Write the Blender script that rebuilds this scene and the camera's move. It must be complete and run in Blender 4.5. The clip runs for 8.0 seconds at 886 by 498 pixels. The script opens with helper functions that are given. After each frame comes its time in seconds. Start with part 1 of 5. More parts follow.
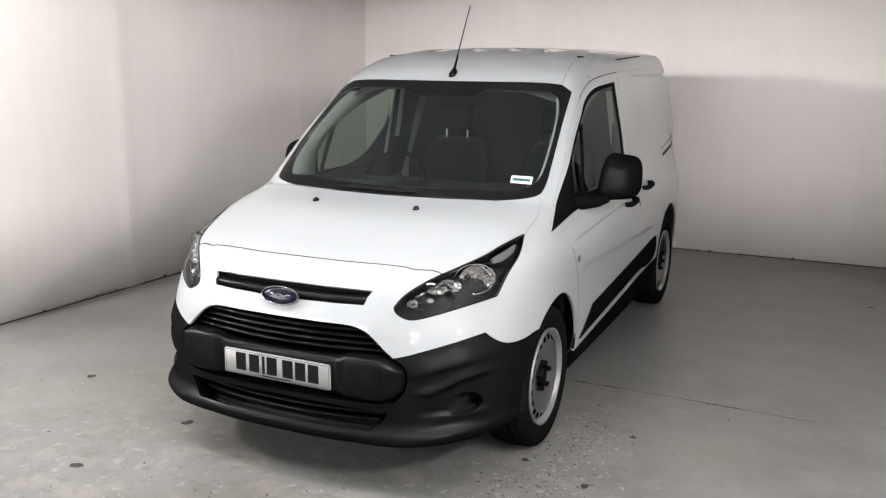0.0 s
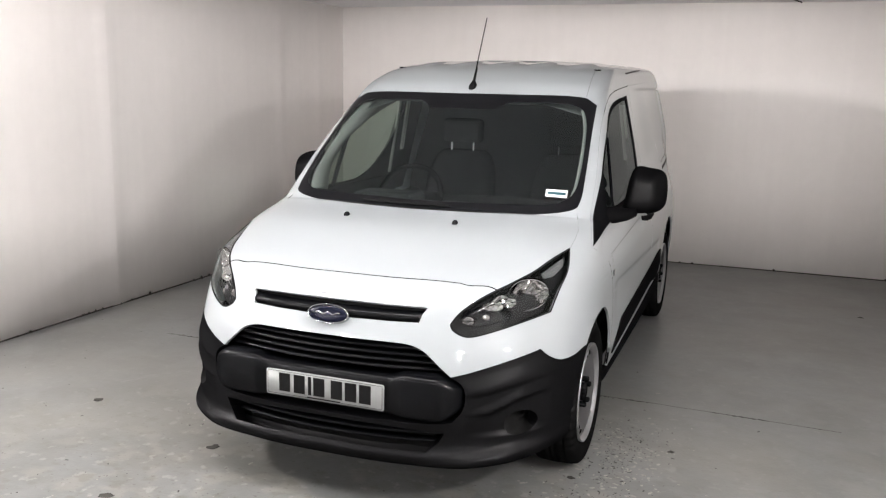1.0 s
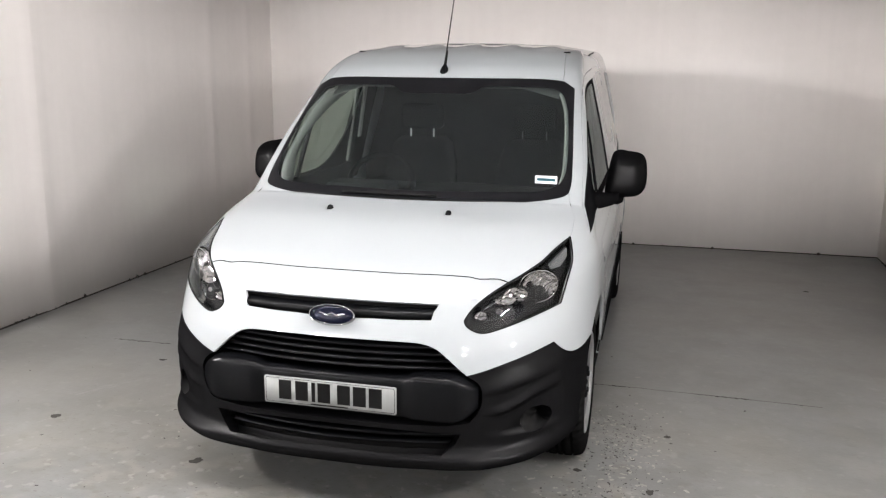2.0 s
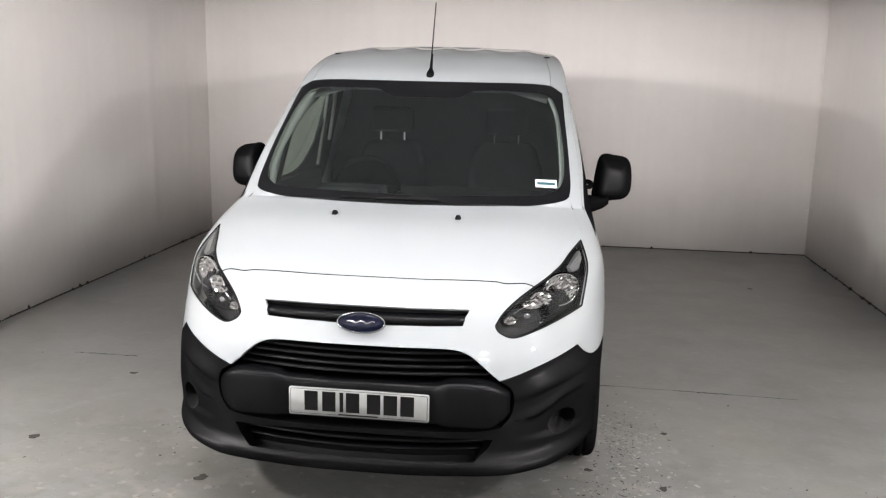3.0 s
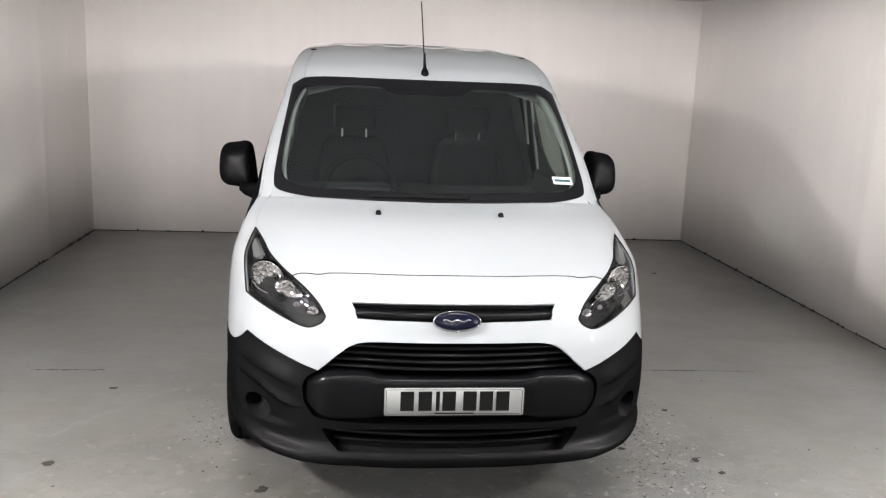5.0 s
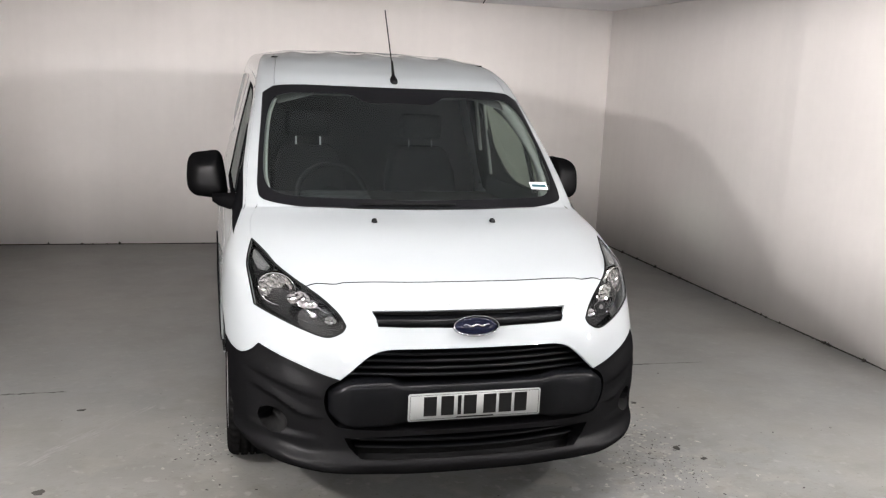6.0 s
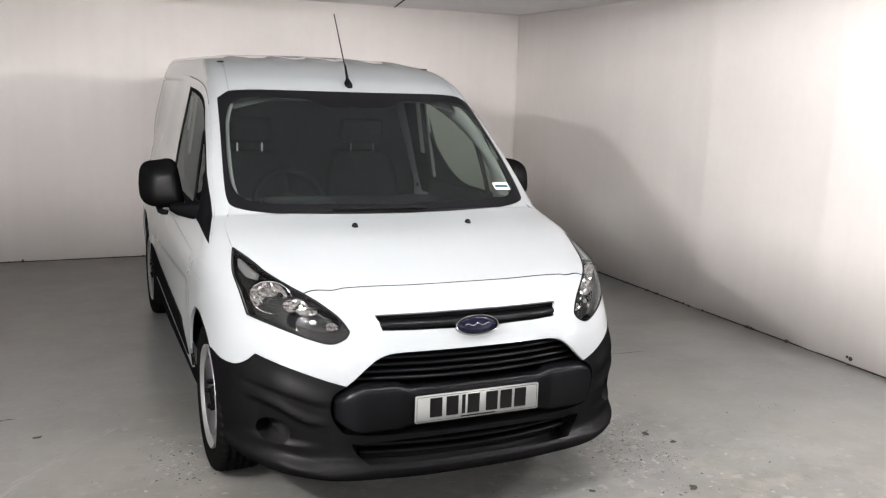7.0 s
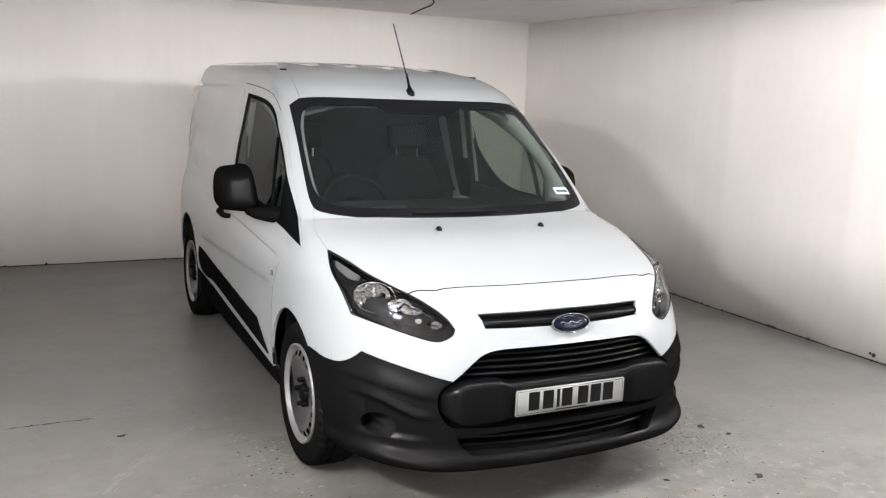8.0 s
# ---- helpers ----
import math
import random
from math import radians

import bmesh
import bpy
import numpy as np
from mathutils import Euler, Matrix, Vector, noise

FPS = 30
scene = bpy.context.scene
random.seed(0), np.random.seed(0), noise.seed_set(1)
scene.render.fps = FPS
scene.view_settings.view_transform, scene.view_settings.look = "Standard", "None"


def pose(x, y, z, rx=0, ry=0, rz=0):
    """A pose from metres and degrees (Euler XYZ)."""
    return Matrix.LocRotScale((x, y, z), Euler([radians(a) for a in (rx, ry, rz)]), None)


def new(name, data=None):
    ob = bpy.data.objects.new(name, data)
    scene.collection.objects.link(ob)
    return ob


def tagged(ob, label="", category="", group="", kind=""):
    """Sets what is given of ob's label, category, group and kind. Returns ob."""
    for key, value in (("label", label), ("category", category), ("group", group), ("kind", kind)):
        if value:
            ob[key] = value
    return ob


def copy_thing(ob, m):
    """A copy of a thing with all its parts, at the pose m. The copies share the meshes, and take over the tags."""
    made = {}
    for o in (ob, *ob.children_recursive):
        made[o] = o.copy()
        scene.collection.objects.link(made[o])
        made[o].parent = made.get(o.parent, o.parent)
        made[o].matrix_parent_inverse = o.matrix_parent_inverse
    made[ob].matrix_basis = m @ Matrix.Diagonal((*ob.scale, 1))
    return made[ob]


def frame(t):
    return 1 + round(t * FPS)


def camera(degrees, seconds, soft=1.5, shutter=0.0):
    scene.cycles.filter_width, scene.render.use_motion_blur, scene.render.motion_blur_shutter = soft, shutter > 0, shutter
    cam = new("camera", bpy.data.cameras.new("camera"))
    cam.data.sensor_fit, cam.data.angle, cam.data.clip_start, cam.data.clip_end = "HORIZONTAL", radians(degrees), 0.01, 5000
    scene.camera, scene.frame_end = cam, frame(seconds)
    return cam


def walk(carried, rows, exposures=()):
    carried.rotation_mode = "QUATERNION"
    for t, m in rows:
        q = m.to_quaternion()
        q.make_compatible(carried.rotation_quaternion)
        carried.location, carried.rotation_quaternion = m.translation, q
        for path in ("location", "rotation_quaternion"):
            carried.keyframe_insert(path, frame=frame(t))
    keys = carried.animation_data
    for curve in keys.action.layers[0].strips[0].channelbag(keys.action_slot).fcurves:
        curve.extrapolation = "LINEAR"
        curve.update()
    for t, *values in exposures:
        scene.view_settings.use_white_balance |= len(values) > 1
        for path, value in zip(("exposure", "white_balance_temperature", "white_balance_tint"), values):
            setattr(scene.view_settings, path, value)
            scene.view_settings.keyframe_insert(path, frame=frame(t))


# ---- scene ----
cam = camera(54.11, 8.0, soft=1.25)
# seconds, place, turn of the camera on its way round the nose of the van
PATH = [
    (0.0, 2.040, -2.761, 1.703, 78.13, -0.67, 25.04),
    (0.5, 1.797, -2.865, 1.710, 78.59, -0.67, 22.62),
    (1.0, 1.582, -2.868, 1.689, 79.05, -1.13, 20.89),
    (1.5, 1.356, -2.819, 1.685, 78.58, -0.05, 17.90),
    (2.0, 1.143, -2.836, 1.685, 78.11, -0.54, 14.11),
    (3.5, 0.402, -2.928, 1.689, 78.40, -1.25, 4.20),
    (4.0, 0.146, -2.941, 1.683, 78.11, -1.49, 1.12),
    (4.5, -0.139, -2.998, 1.695, 78.03, -1.95, -2.61),
    (6.0, -0.968, -2.942, 1.700, 78.73, -2.42, -14.86),
    (6.5, -1.208, -2.914, 1.683, 79.08, -2.15, -20.08),
    (7.0, -1.419, -2.813, 1.676, 79.33, -1.80, -23.43),
    (7.5, -1.661, -2.754, 1.680, 79.35, -2.29, -24.57),
    (8.0, -1.970, -2.750, 1.688, 79.59, -2.15, -25.80),
]
walk(cam, [(t, pose(x, y, z, rx, ry, rz)) for t, x, y, z, rx, ry, rz in PATH])

# ---- light: rows of short lamps, all out of view, under the aisle's ceiling before the bay ----
world = bpy.data.worlds.new("world")
scene.world = world
world.use_nodes = True
world.node_tree.nodes["Background"].inputs[0].default_value = (1.0, 0.97, 0.94, 1)
world.node_tree.nodes["Background"].inputs[1].default_value = 0.02
scene.view_settings.exposure = 0.0

# the bay, and the unseen aisle before its mouth
X0, X1, Y0, Y1, CEIL = -2.96, 3.13, 0.35, 5.68, 2.44
AISLE_X, AISLE_Y, AISLE_CEIL = 9.5, -8.5, 2.44
# each lamp: place, turn, share of the light
# The pair at x 2.2 and the last four are unseen fill lamps.
LAMPS = ((-3.05, -0.95, 90, 9.6), (3.4, -1.1, 90, 6.9), (-2.2, -0.35, 0, 1.6), (-0.85, -0.45, 0, 1.1), (0.12, -0.45, 0, 1.1), (1.05, -0.45, 0, 1.1), (2.2, -0.35, 0, 1.6), (-8.0, -2.7, 90, 8.0), (8.0, -2.6, 90, 4.5), (-3.5, -4.5, 0, 3.0), (3.6, -4.5, 0, 3.0), (0.1, -4.8, 0, 2.0), (-2.0, -4.8, 0, 1.5), (-5.2, -7.0, 0, 8.0), (5.0, -7.0, 0, 4.5))
LAMP_GLOW, LAMP_COLOUR = 209.0, (1.0, 0.958, 0.950)


# ---- helpers ----
def obj(name, bm, mat, parent=None, label="", smooth=True):
    """Turns a bmesh into one object, shaded smooth, under its parent."""
    me = bpy.data.meshes.new(name)
    bmesh.ops.recalc_face_normals(bm, faces=bm.faces)
    bm.to_mesh(me)
    bm.free()
    for p in me.polygons:
        p.use_smooth = smooth
    me.materials.append(mat)
    ob = new(name, me)
    ob.parent = parent
    if label:
        ob["label"] = label
    return ob


def part(name, bm, mat, parent, label="", smooth=True):
    return obj(name, bm, mat, parent, label, smooth)


def bm_box(bm, x0, x1, y0, y1, z0, z1, bevel=0.0):
    r = bmesh.ops.create_cube(bm, size=1)
    for v in r["verts"]:
        v.co = ((x0 + x1) / 2 + v.co.x * (x1 - x0), (y0 + y1) / 2 + v.co.y * (y1 - y0), (z0 + z1) / 2 + v.co.z * (z1 - z0))
    if bevel:
        es = list({e for v in r["verts"] for e in v.link_edges})
        bmesh.ops.bevel(bm, geom=es, offset=bevel, segments=3, affect="EDGES", profile=0.6)


def box(name, *b, mat=None, parent=None, bevel=0.0, label="", m=None):
    bm = bmesh.new()
    bm_box(bm, *b, bevel=bevel)
    if m is not None:
        bm.transform(m)
    ob = obj(name, bm, mat, parent, label, smooth=False)
    return ob


def lathe(profile, segments=64, closed=False):
    """A bmesh turned round the x axis from (x, radius) pairs."""
    bm = bmesh.new()
    rings = [[bm.verts.new((x, r * math.cos(2 * math.pi * k / segments), r * math.sin(2 * math.pi * k / segments))) for k in range(segments)] for x, r in profile]
    n = len(rings)
    for i in range(n if closed else n - 1):
        a, b = rings[i], rings[(i + 1) % n]
        for k in range(segments):
            q = (k + 1) % segments
            bm.faces.new((a[k], a[q], b[q], b[k]))
    return bm


def loft(bm, rings, caps=True, closed=True):
    """Skins a list of equal rings of points."""
    vs = [[bm.verts.new(p) for p in ring] for ring in rings]
    n = len(vs[0])
    for a, b in zip(vs, vs[1:]):
        for k in range(n if closed else n - 1):
            q = (k + 1) % n
            bm.faces.new((a[k], a[q], b[q], b[k]))
    if caps and closed:
        bm.faces.new(vs[0][::-1])
        bm.faces.new(vs[-1])
    return bm


def tube(points, radius, sides=8, bm=None):
    """A round bar along points; radius may be one number or one for each point."""
    bm = bm or bmesh.new()
    pts = [Vector(p) for p in points]
    rad = radius if isinstance(radius, (list, tuple)) else [radius] * len(pts)
    rings = []
    for i, p in enumerate(pts):
        d = (pts[min(i + 1, len(pts) - 1)] - pts[max(i - 1, 0)]).normalized()
        a = d.cross(Vector((0, 0, 1)) if abs(d.z) < 0.9 else Vector((1, 0, 0))).normalized()
        b = d.cross(a)
        rings.append([p + rad[i] * (a * math.cos(2 * math.pi * k / sides) + b * math.sin(2 * math.pi * k / sides)) for k in range(sides)])
    return loft(bm, rings)


def rounded(w, h, r, n=5):
    """The outline of a rectangle w by h with round corners, round its middle."""
    out = []
    for cx, cy, a0 in ((w / 2 - r, h / 2 - r, 0), (-w / 2 + r, h / 2 - r, 90), (-w / 2 + r, -h / 2 + r, 180), (w / 2 - r, -h / 2 + r, 270)):
        for k in range(n + 1):
            a = radians(a0 + 90 * k / n)
            out.append((cx + r * math.cos(a), cy + r * math.sin(a)))
    return out


def spline(pts, n=6):
    """Catmull-Rom through the points, n steps for each span."""
    P = [Vector(p) for p in pts]
    out = []
    for i in range(len(P) - 1):
        a, b, c, d = P[max(i - 1, 0)], P[i], P[i + 1], P[min(i + 2, len(P) - 1)]
        for k in range(n):
            f = k / n
            out.append(b + 0.5 * f * (c - a + f * (2 * a - 5 * b + 4 * c - d + f * (3 * (b - c) + d - a))))
    out.append(P[-1])
    return out


# ---- materials ----
def pbr(name, colour, rough=0.5, metal=0.0, vary=0.06, scale=6.0, fine=90.0, bump=0.0, bump_scale=200.0, rough_vary=0.08, coat=0.0, spec=0.5, coat_rough=0.14):
    """A surface with a coarse and a fine variation of colour, uneven gloss and a little relief."""
    m = bpy.data.materials.new(name)
    m.use_nodes = True
    nt = m.node_tree
    b = nt.nodes["Principled BSDF"]
    co = nt.nodes.new("ShaderNodeTexCoord")

    def noise_node(sc, detail):
        t = nt.nodes.new("ShaderNodeTexNoise")
        t.inputs["Scale"].default_value, t.inputs["Detail"].default_value = sc, detail
        nt.links.new(co.outputs["Object"], t.inputs["Vector"])
        return t

    n1, n2 = noise_node(scale, 4), noise_node(fine, 3)
    mix = nt.nodes.new("ShaderNodeMath")
    mix.operation = "MULTIPLY_ADD"
    mix.inputs[1].default_value = 0.4
    nt.links.new(n2.outputs["Fac"], mix.inputs[0])
    nt.links.new(n1.outputs["Fac"], mix.inputs[2])
    ramp = nt.nodes.new("ShaderNodeValToRGB")
    ramp.color_ramp.elements[0].position, ramp.color_ramp.elements[1].position = 0.35, 1.05
    ramp.color_ramp.elements[0].color = (*[c * (1 - vary) for c in colour], 1)
    ramp.color_ramp.elements[1].color = (*[min(1, c * (1 + vary)) for c in colour], 1)
    nt.links.new(mix.outputs[0], ramp.inputs[0])
    nt.links.new(ramp.outputs[0], b.inputs["Base Color"])
    mr = nt.nodes.new("ShaderNodeMapRange")
    mr.inputs[3].default_value, mr.inputs[4].default_value = max(0, rough - rough_vary), min(1, rough + rough_vary)
    nt.links.new(n1.outputs["Fac"], mr.inputs[0])
    nt.links.new(mr.outputs[0], b.inputs["Roughness"])
    b.inputs["Metallic"].default_value = metal
    b.inputs["Specular IOR Level"].default_value = spec
    b.inputs["Coat Weight"].default_value = coat
    b.inputs["Coat Roughness"].default_value = coat_rough
    if bump:
        n3 = noise_node(bump_scale, 3)
        bp = nt.nodes.new("ShaderNodeBump")
        bp.inputs["Strength"].default_value, bp.inputs["Distance"].default_value = bump, 0.002
        nt.links.new(n3.outputs["Fac"], bp.inputs["Height"])
        nt.links.new(bp.outputs["Normal"], b.inputs["Normal"])
    return m


def grained(name, colour, gloss, rough, bump=0.03, bump_scale=300.0):
    """Dull moulded plastic or rubber: dark body colour with grain, and a thin even sheen."""
    m = bpy.data.materials.new(name)
    m.use_nodes = True
    nt = m.node_tree
    nt.nodes.remove(nt.nodes["Principled BSDF"])
    co, n1, n2, ramp, df, gl, mx, bp, mr = (nt.nodes.new("ShaderNode" + k) for k in ("TexCoord", "TexNoise", "TexNoise", "ValToRGB", "BsdfDiffuse", "BsdfGlossy", "MixShader", "Bump", "MapRange"))
    n1.inputs["Scale"].default_value, n2.inputs["Scale"].default_value = 7.0, bump_scale
    n1.inputs["Detail"].default_value = 6
    ramp.color_ramp.elements[0].position, ramp.color_ramp.elements[1].position = 0.3, 0.75
    ramp.color_ramp.elements[0].color = (*[c * 0.8 for c in colour], 1)
    ramp.color_ramp.elements[1].color = (*[c * 1.2 for c in colour], 1)
    mr.inputs[3].default_value, mr.inputs[4].default_value = rough - 0.06, rough + 0.06
    bp.inputs["Strength"].default_value, bp.inputs["Distance"].default_value = bump, 0.002
    mx.inputs[0].default_value = gloss
    for a, b in ((co.outputs["Object"], n1.inputs["Vector"]), (co.outputs["Object"], n2.inputs["Vector"]), (n1.outputs["Fac"], ramp.inputs[0]), (ramp.outputs[0], df.inputs["Color"]), (n1.outputs["Fac"], mr.inputs[0]), (mr.outputs[0], gl.inputs["Roughness"]), (n2.outputs["Fac"], bp.inputs["Height"]), (bp.outputs["Normal"], df.inputs["Normal"]), (bp.outputs["Normal"], gl.inputs["Normal"]), (df.outputs[0], mx.inputs[1]), (gl.outputs[0], mx.inputs[2]), (mx.outputs[0], nt.nodes["Material Output"].inputs["Surface"])):
        nt.links.new(a, b)
    return m


def glass(name, tint, gloss=1.0, rough=0.02, base=0.036):
    """A thin pane: tinted see-through, with more gloss at a slant."""
    m = bpy.data.materials.new(name)
    m.use_nodes = True
    nt = m.node_tree
    nt.nodes.remove(nt.nodes["Principled BSDF"])
    tr, gl, lw, pw, ad, mx = (nt.nodes.new("ShaderNode" + k) for k in ("BsdfTransparent", "BsdfGlossy", "LayerWeight", "Math", "Math", "MixShader"))
    tr.inputs["Color"].default_value = (*tint, 1)
    gl.inputs["Color"].default_value = (0.9 * gloss, 0.97 * gloss, 0.98 * gloss, 1)
    gl.inputs["Roughness"].default_value = rough
    lw.inputs["Blend"].default_value = 0.5
    pw.operation, ad.operation = "POWER", "MULTIPLY_ADD"
    pw.inputs[1].default_value, ad.inputs[1].default_value, ad.inputs[2].default_value = 5.0, 0.94, base
    nt.links.new(lw.outputs["Facing"], pw.inputs[0])
    nt.links.new(pw.outputs[0], ad.inputs[0])
    nt.links.new(ad.outputs[0], mx.inputs[0])
    nt.links.new(tr.outputs[0], mx.inputs[1])
    nt.links.new(gl.outputs[0], mx.inputs[2])
    nt.links.new(mx.outputs[0], nt.nodes["Material Output"].inputs["Surface"])
    return m


def floor_material():
    """Worn grey floor paint: patches rubbed pale, dark scuffs and specks of dirt, sheen that varies."""
    m = pbr("worn_floor_paint", (0.152, 0.154, 0.152), 0.34, vary=0.22, scale=0.9, fine=22, bump=0.25, bump_scale=60, rough_vary=0.12)
    nt = m.node_tree
    b = nt.nodes["Principled BSDF"]
    src = b.inputs["Base Color"].links[0].from_socket
    co = next(n for n in nt.nodes if n.type == "TEX_COORD")

    def layer(src, kind, scale, lo, hi, colour, amount, stretch=(1, 1, 1), detail=4, worn=False):
        mp = nt.nodes.new("ShaderNodeMapping")
        mp.inputs["Scale"].default_value = stretch
        nt.links.new(co.outputs["Object"], mp.inputs["Vector"])
        t = nt.nodes.new("ShaderNodeTexNoise" if kind == "noise" else "ShaderNodeTexVoronoi")
        t.inputs["Scale"].default_value = scale
        if kind == "noise":
            t.inputs["Detail"].default_value = detail
        nt.links.new(mp.outputs[0], t.inputs["Vector"])
        mr = nt.nodes.new("ShaderNodeMapRange")
        mr.inputs[1].default_value, mr.inputs[2].default_value, mr.inputs[4].default_value = lo, hi, amount
        nt.links.new(t.outputs["Fac" if kind == "noise" else "Distance"], mr.inputs[0])
        mx = nt.nodes.new("ShaderNodeMix")
        mx.data_type = "RGBA"
        mx.inputs[7].default_value = (*colour, 1)
        fac = mr.outputs[0]
        if worn:
            mul = nt.nodes.new("ShaderNodeMath")
            mul.operation = "MULTIPLY"
            nt.links.new(fac, mul.inputs[0])
            nt.links.new(mask.outputs[0], mul.inputs[1])
            fac = mul.outputs[0]
        nt.links.new(fac, mx.inputs[0])
        nt.links.new(src, mx.inputs[6])
        return mx.outputs[2]

    # wear is heaviest in the mouth of the bay, where cars turn
    xyz = nt.nodes.new("ShaderNodeSeparateXYZ")
    nt.links.new(co.outputs["Object"], xyz.inputs[0])
    edge = nt.nodes.new("ShaderNodeTexNoise")
    edge.inputs["Scale"].default_value, edge.inputs["Detail"].default_value = 1.6, 6
    nt.links.new(co.outputs["Object"], edge.inputs["Vector"])
    way = nt.nodes.new("ShaderNodeMath")
    way.operation = "MULTIPLY_ADD"
    way.inputs[1].default_value = 3.0
    nt.links.new(edge.outputs["Fac"], way.inputs[0])
    bend = nt.nodes.new("ShaderNodeMath")
    bend.operation = "MULTIPLY"
    nt.links.new(xyz.outputs[0], bend.inputs[0])
    nt.links.new(xyz.outputs[0], bend.inputs[1])
    out = nt.nodes.new("ShaderNodeMath")
    out.operation = "MULTIPLY_ADD"
    out.inputs[1].default_value = 0.45
    nt.links.new(bend.outputs[0], out.inputs[0])
    nt.links.new(xyz.outputs[1], out.inputs[2])
    nt.links.new(out.outputs[0], way.inputs[2])
    mask = nt.nodes.new("ShaderNodeMapRange")
    mask.inputs[1].default_value, mask.inputs[2].default_value, mask.inputs[3].default_value, mask.inputs[4].default_value = 3.8, 1.2, 0.25, 1.0
    nt.links.new(way.outputs[0], mask.inputs[0])
    src = layer(src, "noise", 0.7, 0.44, 0.64, (0.174, 0.167, 0.154), 0.8)
    src = layer(src, "noise", 1.7, 0.46, 0.66, (0.112, 0.110, 0.104), 0.55, (1, 1.4, 1), 6)
    src = layer(src, "noise", 3.4, 0.52, 0.70, (0.196, 0.196, 0.192), 0.5, (1.2, 1, 1), 7)
    src = layer(src, "noise", 2.6, 0.50, 0.62, (0.120, 0.115, 0.101), 0.5, (1, 1.6, 1), 9, worn=True)
    src = layer(src, "noise", 1.1, 0.52, 0.66, (0.095, 0.088, 0.074), 0.45, (1, 1.3, 1), 7, worn=True)
    src = layer(src, "noise", 4.5, 0.52, 0.60, (0.216, 0.206, 0.184), 0.55, (1, 1.2, 1), 10, worn=True)
    src = layer(src, "noise", 11.0, 0.56, 0.64, (0.101, 0.091, 0.073), 0.45, (1, 1.3, 1), 8, worn=True)
    src = layer(src, "noise", 16.0, 0.60, 0.68, (0.294, 0.285, 0.266), 0.6, (1, 1, 1), 8, worn=True)
    src = layer(src, "noise", 40.0, 0.64, 0.70, (0.073, 0.067, 0.055), 0.85, (1, 1.6, 1), 4, worn=True)
    nt.links.new(src, b.inputs["Base Color"])
    return m


def wall_material():
    """Off-white gloss paint on board, laid on by roller: faint vertical streaks and soft sheen."""
    m = pbr("wall_paint", (0.90, 0.859, 0.829), 0.38, vary=0.035, scale=1.3, fine=14, bump=0.12, bump_scale=120, rough_vary=0.08)
    nt = m.node_tree
    b = nt.nodes["Principled BSDF"]
    src = b.inputs["Base Color"].links[0].from_socket
    co = next(n for n in nt.nodes if n.type == "TEX_COORD")
    mp = nt.nodes.new("ShaderNodeMapping")
    mp.inputs["Scale"].default_value = (5, 5, 0.25)
    t = nt.nodes.new("ShaderNodeTexNoise")
    t.inputs["Scale"].default_value = 2.2
    nt.links.new(co.outputs["Object"], mp.inputs["Vector"])
    nt.links.new(mp.outputs[0], t.inputs["Vector"])
    mr = nt.nodes.new("ShaderNodeMapRange")
    mr.inputs[1].default_value, mr.inputs[2].default_value, mr.inputs[3].default_value, mr.inputs[4].default_value = 0.3, 0.7, 0.0, 0.06
    nt.links.new(t.outputs["Fac"], mr.inputs[0])
    mx = nt.nodes.new("ShaderNodeMix")
    mx.data_type = "RGBA"
    mx.inputs[7].default_value = (0.58, 0.55, 0.53, 1)
    nt.links.new(mr.outputs[0], mx.inputs[0])
    nt.links.new(src, mx.inputs[6])
    nt.links.new(mx.outputs[2], b.inputs["Base Color"])
    return m


M_WALL = wall_material()
M_FLOOR = floor_material()
# Unseen aisle walls: grey picked to cut the light they throw back.
M_AISLE = pbr("unseen_wall_grey", (0.36, 0.36, 0.37), 0.5, vary=0.06, scale=1.3, bump=0.1, bump_scale=120)
M_CEIL = pbr("ceiling_paint", (0.82, 0.82, 0.84), 0.6, vary=0.06, scale=1.5, bump=0.1)
M_DIRT = pbr("dark_dirt", (0.035, 0.032, 0.028), 0.9, vary=0.4, scale=30)
M_PALE = pbr("bare_concrete", (0.31, 0.30, 0.275), 0.8, vary=0.25, scale=20)
M_SCRAPE = pbr("pale_scrape", (0.215, 0.209, 0.203), 0.5, vary=0.2, scale=20)
M_WHITE = pbr("white_paint", (0.330, 0.353, 0.362), 0.42, vary=0.008, scale=2.0, fine=40, rough_vary=0.03, coat=0.85, spec=0.3, coat_rough=0.05)
M_BLACK = grained("black_textured_plastic", (0.0033, 0.0033, 0.0037), 0.010, 0.40)
M_SATIN = grained("satin_black_plastic", (0.0028, 0.0030, 0.0036), 0.014, 0.30, bump=0.0)
M_DEEP = pbr("matt_black", (0.005, 0.005, 0.005), 0.8, vary=0.2, spec=0.15)
M_FRIT = pbr("black_glass_border", (0.006, 0.006, 0.007), 0.3, vary=0.1, rough_vary=0.02, spec=0.1)
M_TRIM = pbr("grey_interior_trim", (0.34, 0.335, 0.315), 0.7, vary=0.08, bump=0.2, bump_scale=500)
M_LINING = pbr("grey_headlining", (0.16, 0.16, 0.155), 0.9, vary=0.1, bump=0.2, bump_scale=500, spec=0.05)
# M_TOP and M_CLOTH go near black, carrying the cabin's shade in the colour.
M_TOP = pbr("shaded_lining", (0.0016, 0.0016, 0.0018), 0.9, vary=0.1, bump=0.2, bump_scale=500, spec=0.0)
M_DASH = pbr("dark_dash_plastic", (0.015, 0.0155, 0.0165), 0.6, vary=0.15, bump=0.3, bump_scale=400, spec=0.1)
